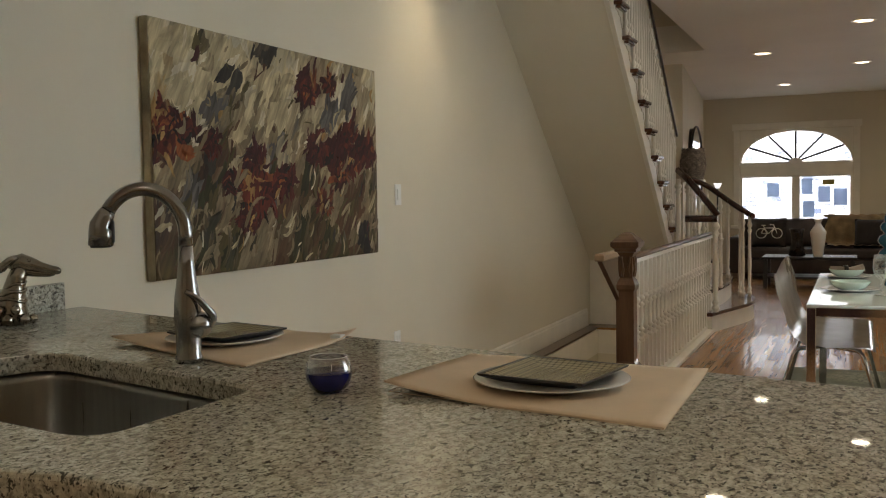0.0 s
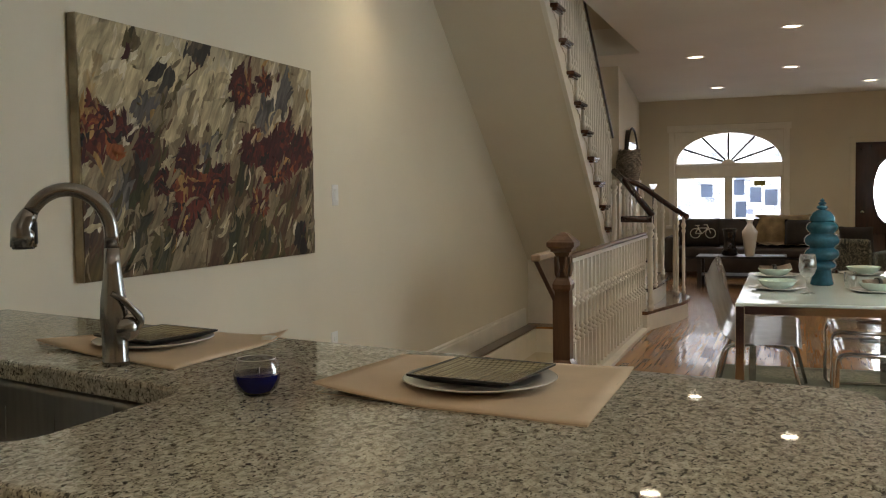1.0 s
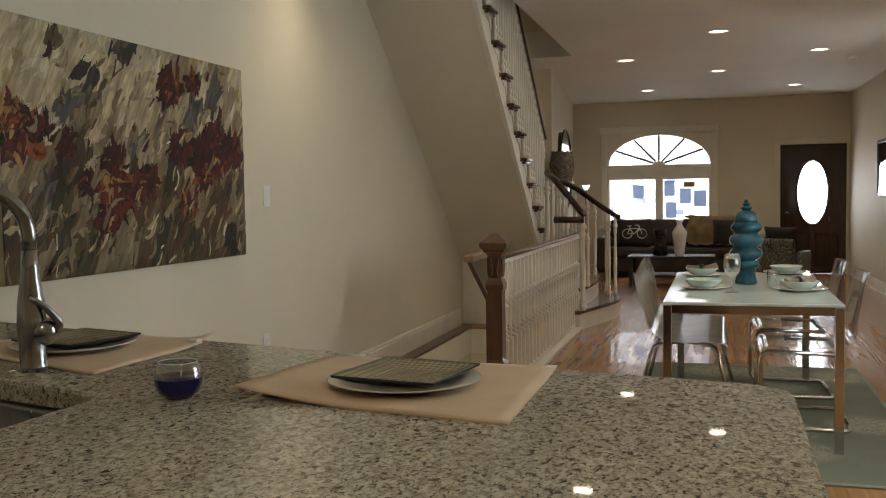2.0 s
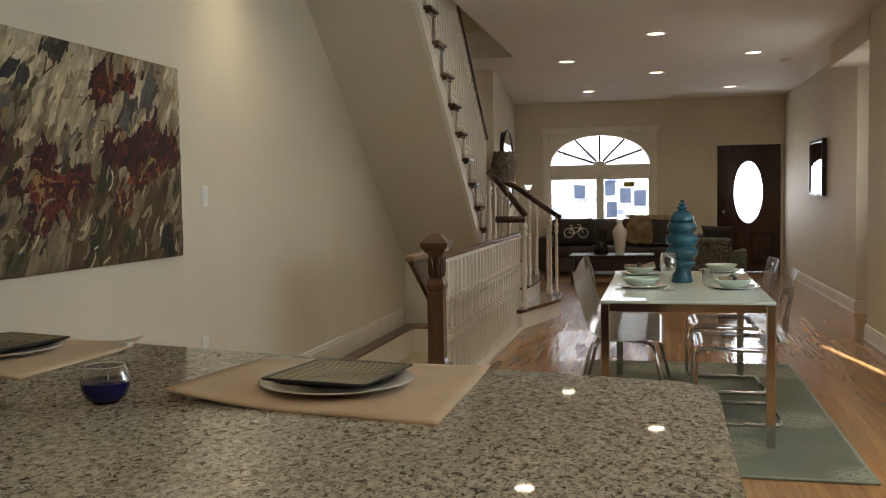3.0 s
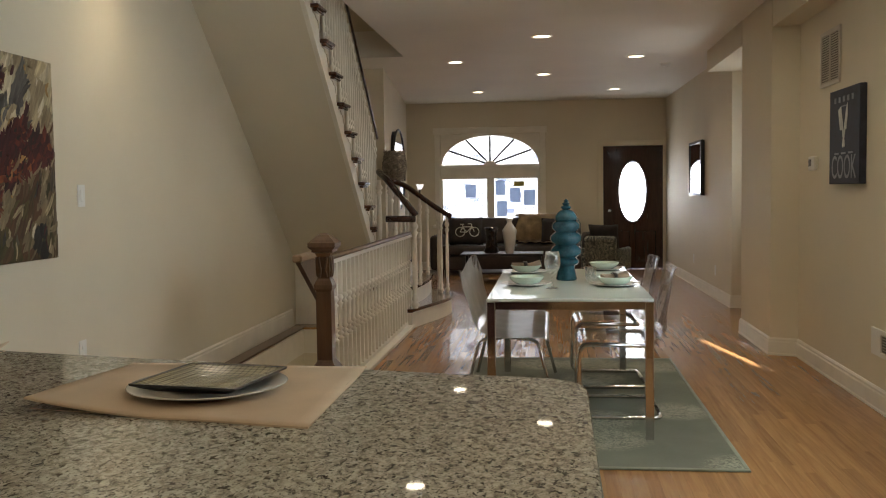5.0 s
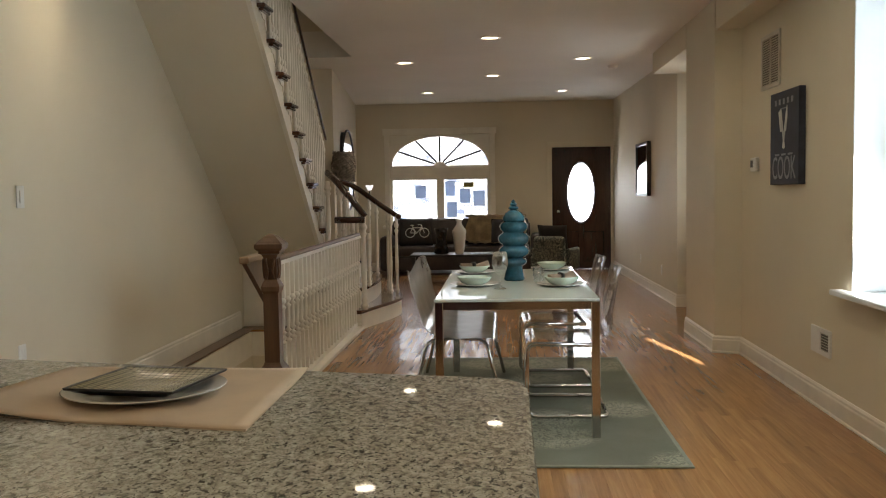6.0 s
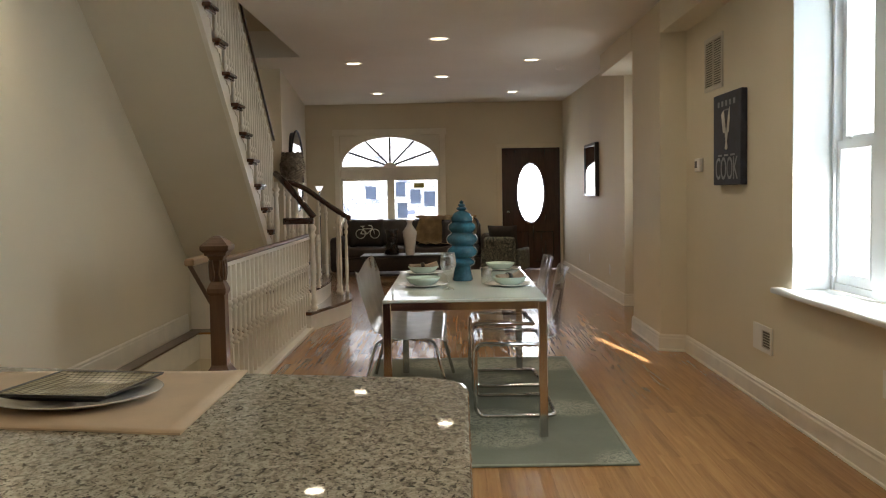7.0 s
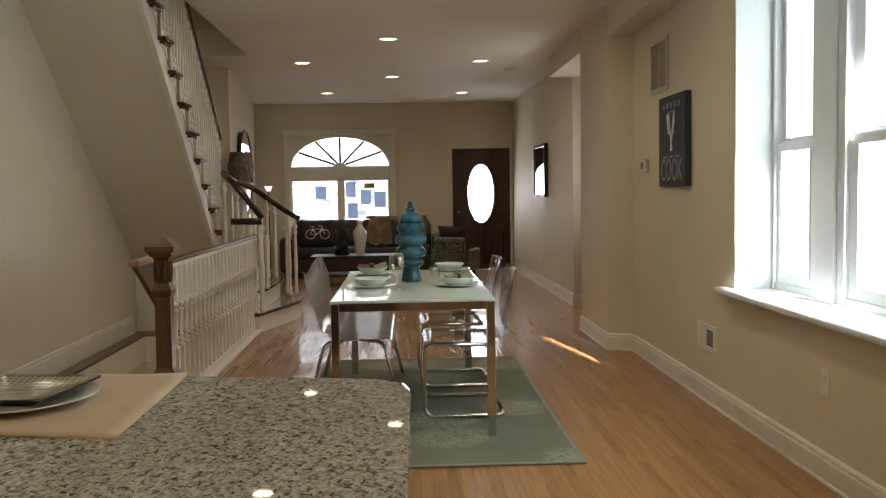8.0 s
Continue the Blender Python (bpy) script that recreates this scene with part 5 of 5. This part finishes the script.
def shell_bench(m):
    """A bent shell seat for two: the back rises in a small peak at one end and a broad hump beyond a notch."""
    c = thing("dining_bench", (0, 0, 0.012), "silver lacquered bent shell bench with notched back and metal legs", "bench")
    bm = bmesh.new()
    prof = [(0.235, 0.405), (0.232, 0.428), (0.20, 0.443), (0.12, 0.446), (0.0, 0.440), (-0.11, 0.452), (-0.172, 0.49), (-0.20, 0.55), (-0.222, 0.63), (-0.246, 0.73), (-0.268, 1.0)]
    tops = [(-1.0, 0.845), (-0.72, 0.808), (-0.55, 0.822), (-0.2, 0.852), (0.2, 0.868), (0.5, 0.866), (0.8, 0.84), (1.0, 0.79)]
    n = 36
    half = 0.625

    def top(u):
        for (u0, z0), (u1, z1) in zip(tops, tops[1:]):
            if u <= u1 + 1e-6:
                return z0 + (z1 - z0) * (u - u0) / (u1 - u0)
    rows = []
    for i, (x, z) in enumerate(prof):
        row = []
        for k in range(n + 1):
            u = 2 * k / n - 1
            zz = z if z < 1.0 else top(u)
            row.append(bm.verts.new((x + (0.012 * u if i > 8 else 0.0), u * half * (1.0 if i < 5 else 0.985), zz)))
        rows.append(row)
    for a, b in zip(rows, rows[1:]):
        for k in range(n):
            f = bm.faces.new((a[k], a[k + 1], b[k + 1], b[k]))
            f.smooth = True
    bmesh.ops.solidify(bm, geom=bm.faces[:], thickness=0.009)
    part("shell", bm, SHELL, c)
    for sy in (-1, 1):
        for sx in (-1, 1):
            path = rounded([(0.0, sy * 0.42, 0.421), (sx * 0.17, sy * 0.555, 0.418), (sx * 0.275, sy * 0.645, 0.0)], 0.05)
            part("leg", tube(path, 0.011, 8), CHROME, c)
    c.matrix_world = m
    return c


shell_bench(pose(0.085, 6.135, 0.012))


def rug():
    r = thing("rug", (0.5, 5.95, 0.0), "sage green rug with pale flower medallions and a bound edge", "rug")
    part("field", box(-0.72, 0.715, -1.41, 1.41, 0.0005, 0.010, 0.003), RUG, r)
    part("binding", join(box(-0.735, 0.73, -1.425, -1.40, 0.0006, 0.0115, 0.004), box(-0.735, 0.73, 1.40, 1.425, 0.0006, 0.0115, 0.004), box(-0.735, -0.71, -1.40, 1.40, 0.0006, 0.0115, 0.004), box(0.705, 0.73, -1.40, 1.40, 0.0006, 0.0115, 0.004)), varied("rug_binding", (0.24, 0.25, 0.19), 0.95, scale=20, amount=0.1, fine=300, relief=0.4), r)
    return r


rug()
TZ = 0.7405


def blue_vase():
    v = thing("blue_vase", (0.427, 6.02, TZ), "tall tiered teal blue glazed ceramic jar with a stepped finial lid", "vase")
    bulge = lambda z0, z1, r0, rmax: [(r0 + (rmax - r0) * math.sin(math.pi * k / 8) ** 0.7, z0 + (z1 - z0) * k / 8) for k in range(9)]
    body = [(0.0, 0.0), (0.062, 0.0), (0.066, 0.008), (0.060, 0.03), (0.052, 0.075), (0.054, 0.085)] + bulge(0.09, 0.14, 0.055, 0.080)[:] + bulge(0.145, 0.215, 0.068, 0.097) + bulge(0.22, 0.295, 0.070, 0.099) + bulge(0.30, 0.365, 0.066, 0.088) + [(0.062, 0.367)]
    part("jar", lathe(body, 40), BLUEGLAZE, v)
    lid = [(0.066, 0.367), (0.070, 0.372), (0.066, 0.395), (0.050, 0.42), (0.032, 0.432), (0.022, 0.436)] + bulge(0.436, 0.460, 0.018, 0.032) + bulge(0.461, 0.480, 0.012, 0.023) + bulge(0.481, 0.495, 0.007, 0.015) + [(0.0, 0.502)]
    part("lid", lathe(lid, 32), BLUEGLAZE, v)
    return v


blue_vase()


def wine_glass(x, y):
    g = thing("wine_glass", (x, y, TZ), "clear stemmed water glass", "glass", "glasses on the table")
    part("bowl", lathe([(0.0, 0.0), (0.036, 0.001), (0.034, 0.004), (0.008, 0.010), (0.0055, 0.03), (0.0065, 0.075), (0.014, 0.085), (0.036, 0.105), (0.046, 0.14), (0.044, 0.175), (0.038, 0.21), (0.0365, 0.21), (0.042, 0.175), (0.044, 0.14), (0.034, 0.108), (0.012, 0.09), (0.0, 0.088)], 28, False), THINGLASS, g)
    return g


wine_glass(0.34, 5.50)


def place_setting(x, y, filled, mat=None):
    p = thing("side_plate", (x, y, TZ), "pale aqua china plate laid on the table", "plate", "table settings")
    part("rim", lathe([(0.0, 0.004), (0.09, 0.004), (0.11, 0.009), (0.146, 0.016), (0.148, 0.014), (0.11, 0.004), (0.09, 0.0), (0.0, 0.0)], 40, False), CHINA, p)
    b = thing("soup_bowl", (x, y, TZ + 0.0045), "pale aqua china bowl on a plate", "bowl", "table settings")
    part("cup", lathe([(0.0, 0.004), (0.045, 0.004), (0.075, 0.018), (0.100, 0.046), (0.103, 0.048), (0.104, 0.045), (0.080, 0.014), (0.048, 0.0), (0.0, 0.0)], 40, False), AQUA, b)
    if filled:
        n = thing("napkin", (x, y, TZ + 0.036), "folded tan napkin with a dark ring lying in a bowl", "napkin", "table settings", rz=filled)
        part("cloth", tube([(-0.09, 0.0, 0.012), (-0.04, 0.01, 0.018), (0.02, -0.005, 0.016), (0.10, 0.0, 0.024)], [0.028, 0.018, 0.015, 0.03], 10, True, 0.45), NAPKIN, n)
        part("ring", moved(lathe([(0.018, -0.012), (0.022, -0.012), (0.022, 0.012), (0.018, 0.012), (0.018, -0.012)], 16, False), pose(-0.005, 0.003, 0.018, 0, 90)), BLACK, n, "dark napkin ring")


place_setting(0.19, 5.72, 0)
place_setting(0.70, 5.68, 40)
place_setting(0.165, 6.55, 15)
place_setting(0.70, 6.76, 0)


def tumbler(x, y):
    g = thing("tumbler", (x, y, TZ), "short clear drinking glass", "glass", "glasses on the table")
    part("cup", lathe([(0.0, 0.0), (0.03, 0.0), (0.034, 0.09), (0.032, 0.09), (0.028, 0.008), (0.0, 0.008)], 24, False), THINGLASS, g)


tumbler(0.57, 5.88)


# ---- living room ----
def cushion(w, h, t, n=10):
    bm = bmesh.new()
    for s in (-1, 1):
        g = {}
        for i in range(n + 1):
            for j in range(n + 1):
                u, v = 2 * i / n - 1, 2 * j / n - 1
                puff = max(0, (1 - u ** 4) * (1 - v ** 4)) ** 0.5
                pin = 1 - 0.07 * (u * u * v * v < 0.4) * (max(abs(u), abs(v)) ** 2) * 0.5
                g[i, j] = bm.verts.new((u * w / 2 * pin, s * t / 2 * puff, v * h / 2 * pin))
        for i in range(n):
            for j in range(n):
                f = bm.faces.new((g[i, j], g[i + 1, j], g[i + 1, j + 1], g[i, j + 1]))
                f.smooth = True
    bmesh.ops.remove_doubles(bm, verts=bm.verts[:], dist=0.0005)
    bmesh.ops.recalc_face_normals(bm, faces=bm.faces[:])
    return bm


def sofa():
    s = thing("sofa", (-0.3, 14.95, 0), "dark brown leather sofa under the front window", "sofa")
    part("base", box(-1.12, 1.12, -0.42, 0.42, 0.08, 0.30, 0.03, 3), LEATHER, s)
    for i, x in enumerate((-0.55, 0.55)):
        part("seat_cushion", box(x - 0.54, x + 0.54, -0.44, 0.20, 0.305, 0.46, 0.045, 3), LEATHER, s)
        part("back_cushion", moved(box(-0.54, 0.54, -0.10, 0.10, -0.21, 0.21, 0.07, 3), pose(x, 0.22, 0.66, -10)), LEATHER, s)
    part("back", box(-1.12, 1.12, 0.30, 0.46, 0.10, 0.80, 0.05, 3), LEATHER, s)
    for sx in (-1, 1):
        part("arm", box(sx * 1.13 - 0.10 if sx < 0 else 1.03 + 0.10, sx * 1.13 + 0.10 if sx < 0 else 1.33, -0.44, 0.44, 0.08, 0.62, 0.06, 3), LEATHER, s)
        for sy in (-1, 1):
            part("foot", box(sx * 1.05 - 0.03, sx * 1.05 + 0.03, sy * 0.36 - 0.03, sy * 0.36 + 0.03, 0.0, 0.085), DARKWOOD, s)
    return s


sofa()


def bicycle_pillow():
    p = thing("throw_pillow", (-0.98, 14.78, 0.67), "dark square pillow with a white bicycle print", "pillow", rz=0)
    p.matrix_world = pose(-0.98, 14.78, 0.675, -14, 0, 2)
    part("cover", cushion(0.52, 0.44, 0.16), DARKCLOTH, p)
    ring = lambda cx, cz: tube([(cx + 0.072 * math.cos(a), -0.084, cz + 0.072 * math.sin(a)) for a in [2 * math.pi * k / 20 for k in range(21)]], 0.007, 5, False)
    bar = lambda a, b: tube([(a[0], -0.086, a[1]), (b[0], -0.086, b[1])], 0.007, 5)
    pr = join(ring(-0.09, -0.03), ring(0.13, -0.03), bar((-0.09, -0.03), (-0.05, 0.05)), bar((-0.05, 0.05), (0.09, 0.05)), bar((0.01, -0.035), (0.09, 0.05)), bar((-0.05, 0.05), (0.01, -0.035)), bar((-0.09, -0.03), (0.01, -0.035)), bar((0.13, -0.03), (0.08, 0.10)), bar((0.08, 0.10), (0.03, 0.10)), bar((-0.09, 0.09), (-0.03, 0.09)), bar((-0.06, 0.09), (-0.05, 0.05)))
    part("print", pr, PALE, p, "white bicycle outline print")


bicycle_pillow()


def soft_pillow(x, y, z, w, h, m, label, rz=0, rx=-14):
    p = thing("throw_pillow", (x, y, z), label, "pillow")
    p.matrix_world = pose(x, y, z, rx, 0, rz)
    part("cover", cushion(w, h, 0.17), m, p)


soft_pillow(0.42, 14.76, 0.66, 0.46, 0.42, DARKCLOTH, "plain dark brown square pillow on the sofa", -6)


def throw():
    t = thing("throw_blanket", (0.22, 14.95, 0.0), "crumpled tan throw blanket over the sofa back", "blanket")
    bm = bmesh.new()
    n, m = 26, 26
    prof = [(-0.40, 0.478), (-0.10, 0.478), (0.0, 0.50), (0.03, 0.62), (0.09, 0.80), (0.16, 0.89), (0.26, 0.90), (0.34, 0.88), (0.47, 0.84), (0.475, 0.60)]
    g = {}
    for i in range(n + 1):
        u = i / n
        for j in range(m + 1):
            v = j / m * (len(prof) - 1)
            k = min(int(v), len(prof) - 2)
            f = v - k
            y = prof[k][0] * (1 - f) + prof[k + 1][0] * f
            z = prof[k][1] * (1 - f) + prof[k + 1][1] * f
            fold = 0.018 * math.sin(u * 21 + v * 0.9) + 0.012 * noise.noise((u * 6, v * 1.1, 3.0))
            g[i, j] = bm.verts.new((-0.42 + u * 0.92 + 0.04 * math.sin(v * 1.7 + u * 2), y - abs(fold) - 0.01, z + abs(fold) + 0.012))
    for i in range(n):
        for j in range(m):
            f = bm.faces.new((g[i, j], g[i + 1, j], g[i + 1, j + 1], g[i, j + 1]))
            f.smooth = True
    bmesh.ops.solidify(bm, geom=bm.faces[:], thickness=-0.006)
    part("cloth", bm, THROW, t)


throw()


def coffee_table():
    t = thing("coffee_table", (-0.35, 13.45, 0), "dark wooden low coffee table", "table")
    part("top", box(-0.58, 0.58, -0.30, 0.30, 0.39, 0.42, 0.005), BLACK, t)
    part("shelf", box(-0.54, 0.54, -0.27, 0.27, 0.14, 0.16, 0.004), BLACK, t)
    for sx in (-1, 1):
        for sy in (-1, 1):
            part("leg", box(sx * 0.53 - 0.025, sx * 0.53 + 0.025, sy * 0.26 - 0.025, sy * 0.26 + 0.025, 0, 0.389), BLACK, t)
    b = thing("magazine", (0.05, 13.35, 0.4205), "pale magazine lying on the coffee table", "magazine", rz=12)
    part("pages", box(-0.14, 0.14, -0.10, 0.10, 0, 0.008, 0.001), varied("magazine_paper", (0.45, 0.50, 0.62), 0.4, scale=20, amount=0.3, fine=60, relief=0.0), b)


coffee_table()


def white_vase():
    v = thing("white_vase", (-0.235, 13.25, 0.4205), "tall white faceted ceramic vase on the coffee table", "vase")
    part("body", lathe([(0.0, 0), (0.055, 0), (0.062, 0.02), (0.098, 0.30), (0.10, 0.33), (0.04, 0.42), (0.035, 0.45), (0.055, 0.49), (0.05, 0.49), (0.028, 0.45), (0.03, 0.42), (0.0, 0.41)], 6, False), CHINA, v)
    d = thing("dark_vase", (-0.50, 13.40, 0.4205), "dark brown glass vase on the coffee table", "vase")
    part("body", lathe([(0.0, 0), (0.09, 0), (0.11, 0.02), (0.075, 0.16), (0.085, 0.30), (0.10, 0.36), (0.093, 0.36), (0.078, 0.30), (0.07, 0.16), (0.0, 0.03)], 24, False), varied("dark_glass", (0.02, 0.014, 0.012), 0.1, scale=9, amount=0.2, fine=40, relief=0.0), d)


white_vase()


def armchair():
    a = thing("armchair", (1.13, 13.75, 0), "armchair in dark floral pattern cloth", "armchair", rz=-20)
    a.scale = (0.80, 0.9, 1.0)
    part("seat", box(-0.30, 0.30, -0.30, 0.28, 0.22, 0.42, 0.05, 3), FLORAL, a)
    part("back", moved(box(-0.29, 0.29, -0.07, 0.07, 0, 0.43, 0.06, 3), pose(0, -0.26, 0.22, 10)), FLORAL, a)
    for sx in (-1, 1):
        part("arm", box(sx * 0.33 - 0.05, sx * 0.33 + 0.05, -0.28, 0.28, 0.15, 0.47, 0.04, 3), FLORAL, a)
        for sy in (-1, 1):
            part("leg", box(sx * 0.27 - 0.02, sx * 0.27 + 0.02, sy * 0.24 - 0.02, sy * 0.24 + 0.02, 0, 0.225), DARKWOOD, a)
    return a


armchair()
soft_pillow(1.10, 13.78, 0.60, 0.44, 0.40, DARKCLOTH, "dark pillow set in the armchair", -20, 12)


# ---- behind the stairs ----
def wicker_basket():
    b = thing("wicker_vase", (-1.47, 11.0, 1.43), "rough brown wicker basket vase on a stand", "basket")
    prof = [(0.085, 0.0), (0.11, 0.05), (0.128, 0.13), (0.130, 0.20), (0.118, 0.27), (0.108, 0.32), (0.112, 0.345)]
    part("wall", lathe(prof + [(r - 0.012, z) for r, z in prof[::-1]], 24, False), WICKER, b)
    for i in range(15):
        z = 0.012 + i * 0.0235
        r = float(np.interp(z, [p[1] for p in prof], [p[0] for p in prof]))
        part("strand", tube([((r + 0.004 + 0.010 * math.sin(k * 1.9 + i * 2.2)) * math.cos(k * math.pi / 16), (r + 0.004 + 0.010 * math.sin(k * 1.9 + i * 2.2)) * math.sin(k * math.pi / 16), z + 0.014 * math.cos(k * 2.3 + i * 1.7)) for k in range(33)], 0.0085, 5, False), WICKER, b)
    s = thing("plant_stand", (-1.47, 11.0, 0.0), "slim white stand holding a wicker vase", "stand")
    part("top", box(-0.13, 0.13, -0.085, 0.085, 1.405, 1.43, 0.004), TRIM, s)
    part("column", lathe([(0.10, 0), (0.10, 0.02), (0.03, 0.05), (0.025, 0.7), (0.03, 1.38), (0.07, 1.404)], 16), TRIM, s)


wicker_basket()


def arched_mirror():
    m = thing("oval_mirror", (-1.655, 12.40, 1.60), "tall dark-framed oval mirror hung on the wall", "mirror")
    ov = [(0.45 * math.cos(2 * math.pi * k / 40), 0.51 * math.sin(2 * math.pi * k / 40)) for k in range(40)]
    part("glass", prism(ov, 0.0, 0.010, "x"), MIRROR, m)
    part("backing", prism([(a * 0.98, b * 0.98) for a, b in ov], -0.10, -0.001, "x"), BLACK, m)
    part("frame", tube([(0.010, a * 1.03, b * 1.02) for a, b in ov + ov[:1]], 0.014, 8, False), BLACK, m)
    return m


arched_mirror()


def table_lamp():
    l = thing("floor_lamp", (-1.64, 14.3, 0), "floor lamp with a small white glass shade", "lamp")
    part("foot", lathe([(0.13, 0), (0.13, 0.015), (0.02, 0.03)], 20), BLACK, l)
    part("pole", tube([(0, 0, 0.03), (0, 0, 1.33)], 0.012, 8), BLACK, l)
    part("shade", lathe([(0.025, 1.34), (0.042, 1.37), (0.062, 1.415), (0.057, 1.415), (0.038, 1.375), (0.025, 1.345)], 20, False), SHADE, l)


table_lamp()


# ---- floor boards ----
def floor_boards():
    rnd = random.Random(4)
    w = 0.060
    x = XL + 0.004
    singles = []
    rest_v, rest_f = [], []
    meshes = {}
    x0w, x1w, y0w, y1w = WELL
    while x < 2.52:
        y = -3.18 + rnd.uniform(0, 0.8)
        y_start = -3.18
        while y_start < YB - 0.01:
            ln = rnd.choice((0.7, 0.9, 1.1, 1.3))
            y_end = min(YB, y if y_start == -3.18 else y_start + ln)
            if y_end - y_start < 0.05:
                y_end = y_start + 0.3
            segs = [(y_start, min(y_end, YB))]
            if x + w > x0w and x < x1w:
                new_segs = []
                for a, b in segs:
                    if b <= y0w or a >= y1w:
                        new_segs.append((a, b))
                    else:
                        if a < y0w:
                            new_segs.append((a, y0w))
                        if b > y1w:
                            new_segs.append((y1w, b))
                segs = new_segs
            for a, b in segs:
                near = x > 0.35 and x < 2.3 and 3.6 < a < 9.4
                if near and len(singles) < 300:
                    singles.append((x, a, b))
                else:
                    k = len(rest_v)
                    g = 0.00003
                    dz = rnd.uniform(-0.0001, 0.0)
                    xa, xb, ya, yb = x + g, x + w - g, a + g, b - g
                    rest_v += [(xa, ya, -0.02), (xb, ya, -0.02), (xb, yb, -0.02), (xa, yb, -0.02), (xa + 0.0001, ya + 0.0001, dz), (xb - 0.0001, ya + 0.0001, dz), (xb - 0.0001, yb - 0.0001, dz), (xa + 0.0001, yb - 0.0001, dz)]
                    rest_f += [tuple(k + q for q in f) for f in ((0, 1, 5, 4), (1, 2, 6, 5), (2, 3, 7, 6), (3, 0, 4, 7), (4, 5, 6, 7))]
            y_start = y_end
        x += w
    me = bpy.data.meshes.new("boards")
    me.from_pydata(rest_v, [], rest_f)
    me.materials.append(FLOORWOOD)
    o = new("boards", me)
    o.parent = floor
    tagged(o, kind="stuff")
    for x, a, b in singles:
        key = round(b - a, 2)
        if key not in meshes:
            g, c = 0.00003, 0.0001
            L = key
            xa, xb, ya, yb = g, w - g, g, L - g
            mm = bpy.data.meshes.new("board")
            mm.from_pydata([(xa, ya, -0.02), (xb, ya, -0.02), (xb, yb, -0.02), (xa, yb, -0.02), (xa + c, ya + c, 0), (xb - c, ya + c, 0), (xb - c, yb - c, 0), (xa + c, yb - c, 0)], [], [(0, 1, 5, 4), (1, 2, 6, 5), (2, 3, 7, 6), (3, 0, 4, 7), (4, 5, 6, 7)])
            mm.materials.append(FLOORWOOD)
            meshes[key] = mm
        o = new("board", meshes[key])
        o.location = (x, a, -0.0001 * ((int(x * 1000) + int(a * 100)) % 2))
        o.parent = floor


floor_boards()
